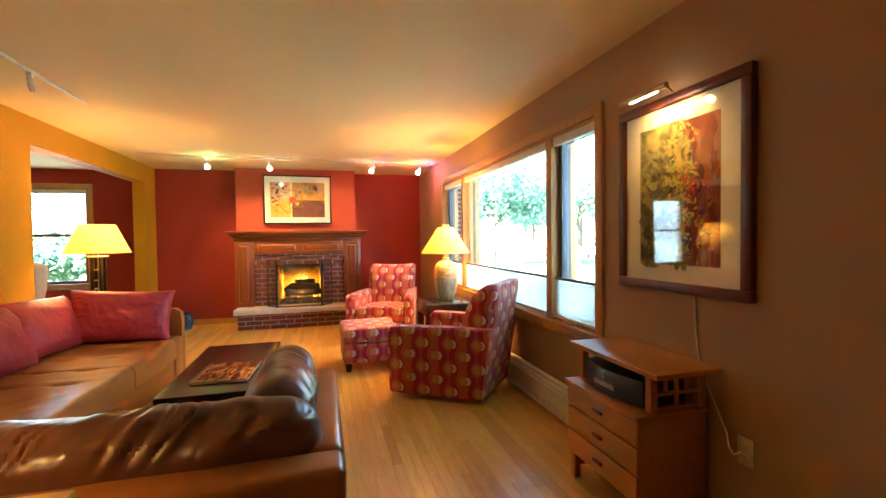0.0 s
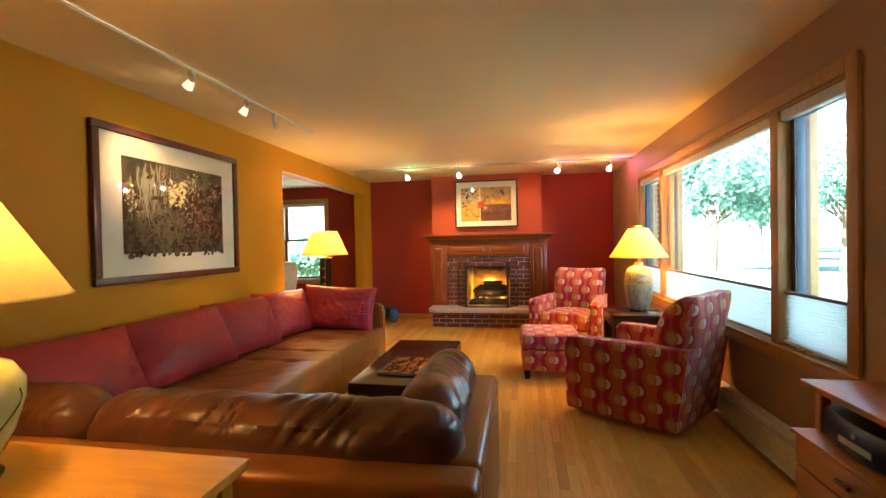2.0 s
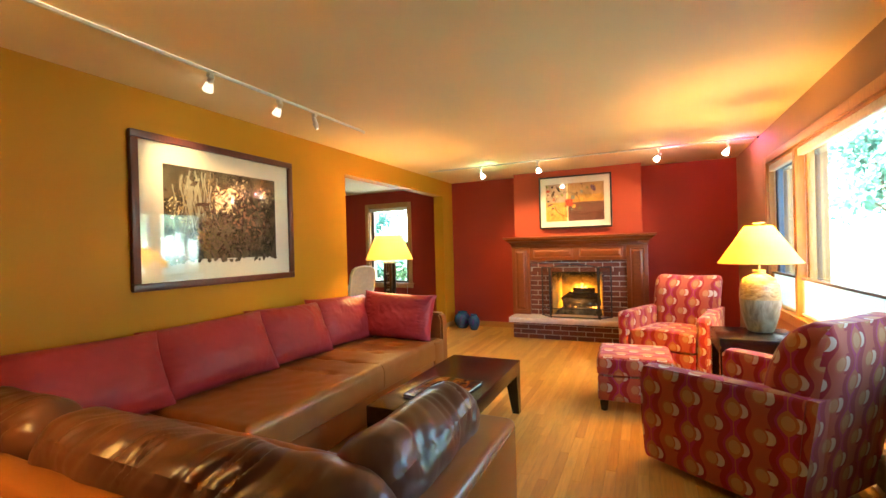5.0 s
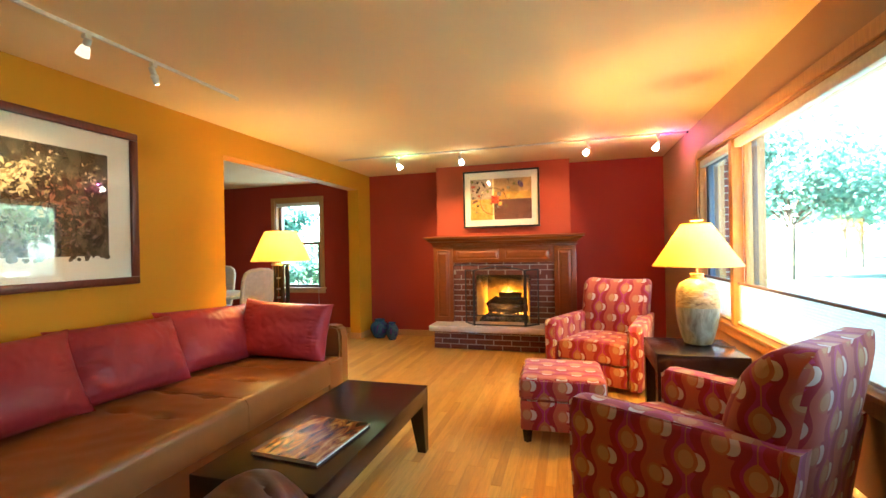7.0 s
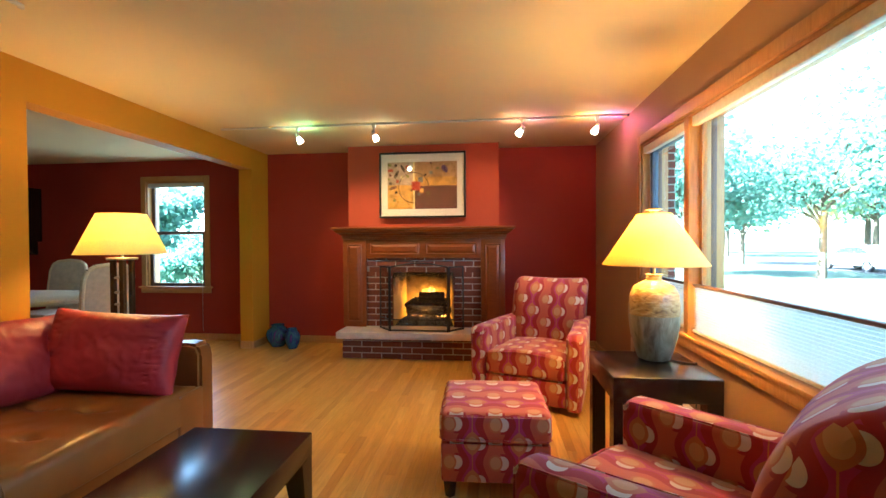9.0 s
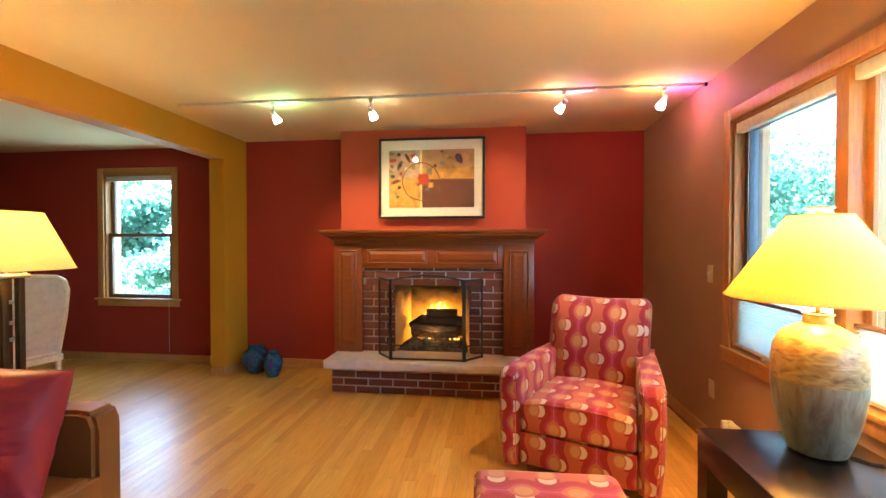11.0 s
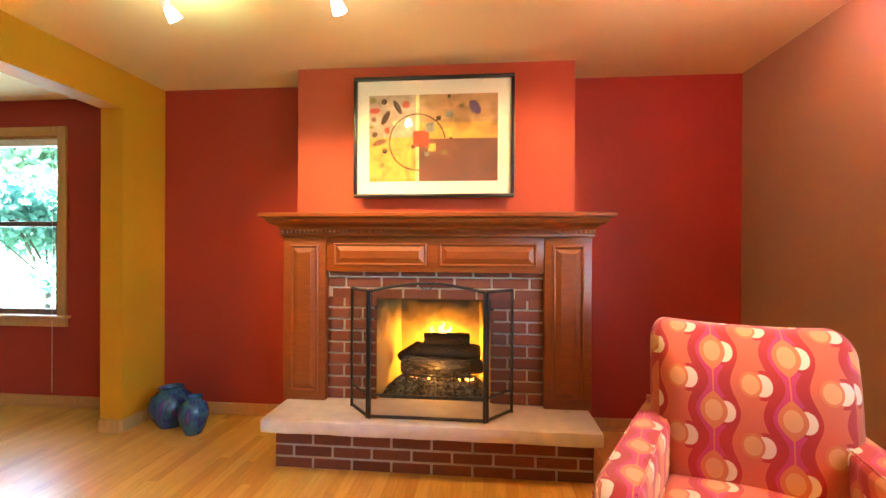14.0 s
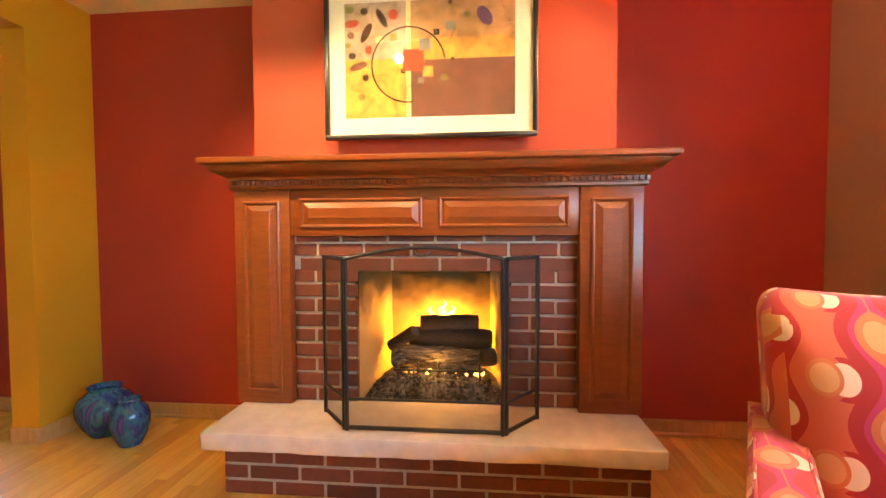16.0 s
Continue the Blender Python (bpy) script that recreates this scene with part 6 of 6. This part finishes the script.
def tree(name, label, x, y, h, spread, leaf, seed, n=2600, size=0.16):
    n, size = n * 2, size * 0.72
    t = thing(name, label, "tree", pose(x, y, -0.45))
    rng = random.Random(seed)
    tr = bmesh.new()
    rod(tr, (0, 0, -0.1), (0.1, 0, h * 0.35), 0.16 * h / 7, 9, 0.11 * h / 7)
    tips = []
    for i in range(11):
        a = 2 * math.pi * i / 11 + rng.uniform(-0.3, 0.3)
        z = h * rng.uniform(0.30, 0.55)
        e = Vector((math.cos(a) * spread * rng.uniform(0.4, 0.95), math.sin(a) * spread * rng.uniform(0.4, 0.95), h * rng.uniform(0.42, 0.95)))
        mid = Vector((0.1, 0, z)).lerp(e, 0.5) + Vector((0, 0, 0.25))
        rod(tr, (0.08, 0, z * 0.8), mid, 0.06 * h / 7, 6, 0.035 * h / 7)
        rod(tr, mid, e, 0.035 * h / 7, 6, 0.012)
        tips += [mid, e, mid.lerp(e, 0.5)]
    tips.append(Vector((0, 0, h * 0.95)))
    part("trunk", tr, "tree_bark", t)
    vs, fs = [], []
    for i in range(n):
        c = rng.choice(tips) + Vector((rng.gauss(0, spread * 0.17), rng.gauss(0, spread * 0.17), rng.gauss(0, h * 0.06)))
        q = Euler((rng.uniform(0, 6), rng.uniform(0, 6), rng.uniform(0, 6))).to_matrix()
        s = size * rng.uniform(0.6, 1.3)
        k = len(vs)
        vs += [c + q @ Vector(p) * s for p in ((-0.5, -0.9, 0), (0.5, -0.5, 0.1), (0.5, 0.9, 0), (-0.5, 0.5, 0.1))]
        fs.append((k, k + 1, k + 2, k + 3))
    me = bpy.data.meshes.new("crown")
    me.from_pydata(vs, [], fs)
    me.materials.append(M[leaf])
    cr = new("crown", me)
    cr.parent = t
    return t


tree("maple_tree", "leafy green tree far down the lawn", 17.5, 16.0, 8.5, 4.2, "leaf", 1)
tree("maple_tree", "leafy yellow-green tree across the lawn", 17.5, 4.5, 7.0, 3.2, "leaf2", 2)
tree("maple_tree", "leafy green tree near the house", 11.5, -1.0, 6.5, 2.8, "leaf2", 3)
tree("maple_tree", "spreading leafy tree at the edge of the lawn", 17.0, 8.6, 8.5, 4.2, "leaf2", 11, 2400)
tree("maple_tree", "leafy green tree on the front lawn", 12.5, 17.5, 7.5, 3.2, "leaf", 12, 2400, 0.2)
tree("maple_tree", "leafy yellow-green tree beside the street", 20.0, 11.5, 7.5, 3.2, "leaf2", 13, 2400, 0.2)
tree("maple_tree", "leafy green tree beside the street", 20.5, 28.0, 8.0, 3.6, "leaf", 14, 2400, 0.2)
tree("maple_tree", "tall leafy tree across the street", 36, 24, 11, 5.5, "leaf", 4, 3000, 0.3)
tree("maple_tree", "tall leafy tree across the street", 38, 8, 12, 6.0, "leaf", 5, 3000, 0.3)
tree("maple_tree", "tall leafy tree across the street", 37, 38, 12, 6.0, "leaf2", 6, 3000, 0.3)
tree("maple_tree", "tall leafy tree across the street", 38, -10, 12, 6.0, "leaf", 7, 3000, 0.3)
for i, (x, y, h) in enumerate(((44, -22, 12), (46, -3, 13), (50, 30, 14), (44, 48, 13), (52, 44, 14), (40, 17, 10), (34, 58, 12), (28, 45, 10), (55, 62, 15))):
    tree("maple_tree", "tall leafy tree far across the street", x, y, h, h * 0.5, "leaf2" if i % 2 else "leaf", 30 + i, 1800, 0.5)
tree("maple_tree", "leafy tree behind the dining room", -4.5, 14.0, 9.0, 4.2, "leaf2", 8, 2600)
tree("shrub", "tall leafy shrub in the back garden", -6.6, 5.1, 3.0, 1.9, "leaf", 15, 2400, 0.13)
tree("maple_tree", "leafy tree in the back garden", -12.5, 8.6, 8.0, 3.6, "leaf2", 16, 2400, 0.22)
for i, (x, y, h) in enumerate(((-1.3, 4.0, 1.9), (-2.6, 4.5, 2.1), (-3.8, 4.0, 1.9), (-0.1, 4.7, 2.0))):
    tree("shrub", "low leafy shrub outside the dining window", x, y, h, 1.3, "leaf2" if i % 2 else "leaf", 50 + i, 2200, 0.085)

car = thing("parked_car", "white parked saloon car on the street", "car", pose(23.4, 21.5, -0.43, 0, 0, 90))
bd = bmesh.new()
prof = [(-2.2, 0.30), (2.2, 0.30), (2.25, 0.62), (2.05, 0.78), (1.1, 0.88), (0.45, 1.36), (-1.0, 1.40), (-1.75, 0.95), (-2.2, 0.88), (-2.28, 0.55)]
fa, fb2 = [[bd.verts.new((x, y, z)) for x, z in prof] for y in (-0.88, 0.88)]
bd.faces.new(fa)
bd.faces.new(fb2[::-1])
for i in range(len(prof)):
    q = (i + 1) % len(prof)
    bd.faces.new((fa[i], fb2[i], fb2[q], fa[q]))
bmesh.ops.bevel(bd, geom=list(bd.edges), offset=0.07, segments=3, affect="EDGES")
part("body", bd, "car_paint", car)
for s in (-1, 1):
    g = bmesh.new()
    vs = [g.verts.new((x, s * 0.884, z)) for x, z in ((0.95, 0.92), (0.42, 1.28), (-0.95, 1.32), (-1.5, 0.97))]
    g.faces.new(vs)
    part("side_window", g, "car_glass", car, smooth=False)
    for x in (-1.4, 1.4):
        w = part("wheel", rod(bmesh.new(), (x, s * 0.72, 0.31), (x, s * 0.90, 0.31), 0.31, 24), "tyre", car)
        part("rim", rod(bmesh.new(), (x, s * 0.90, 0.31), (x, s * 0.91, 0.31), 0.19, 18), "silver", w)
hs = thing("house", "pale sided house across the street", "house", pose(47, 12, -0.45))
part("wall", boxed(-5, 5, -8, 8, 0, 3.2), "siding", hs, smooth=False)
part("roof", sweep([(-8.6, 3.2), (8.6, 3.2), (0, 6.0)], -5.6, 5.6), "roof", hs, smooth=False)
for y in (-5, -1.5, 4):
    wd = part("window", boxed(-5.06, -5.0, y - 0.7, y + 0.7, 1.0, 2.3), "car_glass", hs, smooth=False)
    part("frame", boxed(-5.08, -5.0605, y - 0.78, y - 0.7, 0.95, 2.35), "sash", wd, smooth=False)
part("door", boxed(-5.07, -5.0, 1.0, 1.95, 0.0, 2.1), "art_brown", hs, smooth=False)

# ---- bricks ----
for i in range(30):
    z = 0.30 + i * 0.0705
    course(wing, W + 0.202, W + 0.419, -1.191, z, z + 0.0585, W + 0.202 - (0.11 if i % 2 else 0.0))
for i in range(4):
    z = 0.003 + i * 0.0665
    course(hearth, HX0, HX1, HY + 0.008, z, min(z + 0.0545, 0.229), HX0 - (0.11 if i % 2 else 0.0) + 0.001)
for s, x in ((1, HX0), (-1, HX1)):
    for i in range(4):
        z = 0.003 + i * 0.0665
        tall = min(0.0545, 0.229 - z)
        bm_key = ("end", round(tall, 4))
        if bm_key not in BRICK:
            BRICK[bm_key] = mesh_of("brick", boxed(0, 0.012, -0.20, 0, 0, tall, bevel=0.003, seg=1), "brick")
        for k in range(2):
            y = HY + 0.20 + k * 0.211 + 0.012
            piece("brick", BRICK[bm_key], hearth, (x if s == 1 else x - 0.012, y, z))
z, i = 0.310, 0
while z < 0.90:
    z1 = z + 0.0585
    course(hearth, 1.432, FX0 - 0.001, -0.446, z, z1, 1.432 - (0.0 if i % 2 else 0.115))
    course(hearth, FX1 + 0.001, 2.732, -0.446, z, z1, FX1 + 0.001 - (0.115 if i % 2 else 0.0))
    z += 0.0705
    i += 1
course(hearth, 1.432, 2.732, -0.446, 0.925, 0.985, 1.46 - 0.222)
course(hearth, 1.432, 2.732, -0.446, 0.996, 1.052, 1.55 - 0.222)
course(hearth, 1.432, 2.732, -0.446, 1.062, 1.087, 1.44 - 0.222)

# ---- oak floor ----
floor = tagged(part("floor", boxed(DX, W, BACK, 0, -0.03, -0.004), "gap", smooth=False), "glossy honey oak strip floor", "floor", kind="structure")
LENGTHS = (0.55, 0.80, 1.05, 1.40)
PLANK = {l: mesh_of("plank", boxed(0.0003, 0.0567, 0.0003, l - 0.0003, -0.012, 0.0, bevel=0.0006, seg=1), "floor") for l in LENGTHS}
rng = random.Random(11)
verts, faces, count = [], [], 0
col = 0
x = DX + 0.01
while x + 0.057 <= W:
    y = BACK - rng.uniform(0, 0.9)
    while y < 0:
        l = rng.choice(LENGTHS)
        a, b = max(y, BACK), min(y + l, 0.0)
        if b - a > 0.02:
            near = 0.9 < x < 2.95 and -3.3 < (a + b) / 2 < -0.95 and a == y and b == y + l and count < 300
            if near:
                piece("plank", PLANK[l], floor, (x, y, 0.0))
                count += 1
            else:
                k = len(verts)
                x0, x1, y0, y1 = x + 0.0003, x + 0.0567, a + 0.0003, b - 0.0003
                e = 0.0006
                verts += [(x0, y0, -0.012), (x1, y0, -0.012), (x1, y1, -0.012), (x0, y1, -0.012), (x0, y0, -e), (x1, y0, -e), (x1, y1, -e), (x0, y1, -e), (x0 + e, y0 + e, 0), (x1 - e, y0 + e, 0), (x1 - e, y1 - e, 0), (x0 + e, y1 - e, 0)]
                faces += [(k + p, k + (p + 1) % 4, k + 4 + (p + 1) % 4, k + 4 + p) for p in range(4)]
                faces += [(k + 4 + p, k + 4 + (p + 1) % 4, k + 8 + (p + 1) % 4, k + 8 + p) for p in range(4)]
                faces.append((k + 8, k + 9, k + 10, k + 11))
        y += l
    x += 0.057
me = bpy.data.meshes.new("floor_boards")
me.from_pydata(verts, [], faces)
me.materials.append(M["floor"])
rest = new("floor_boards", me)
rest.parent = floor
tagged(rest, kind="stuff")
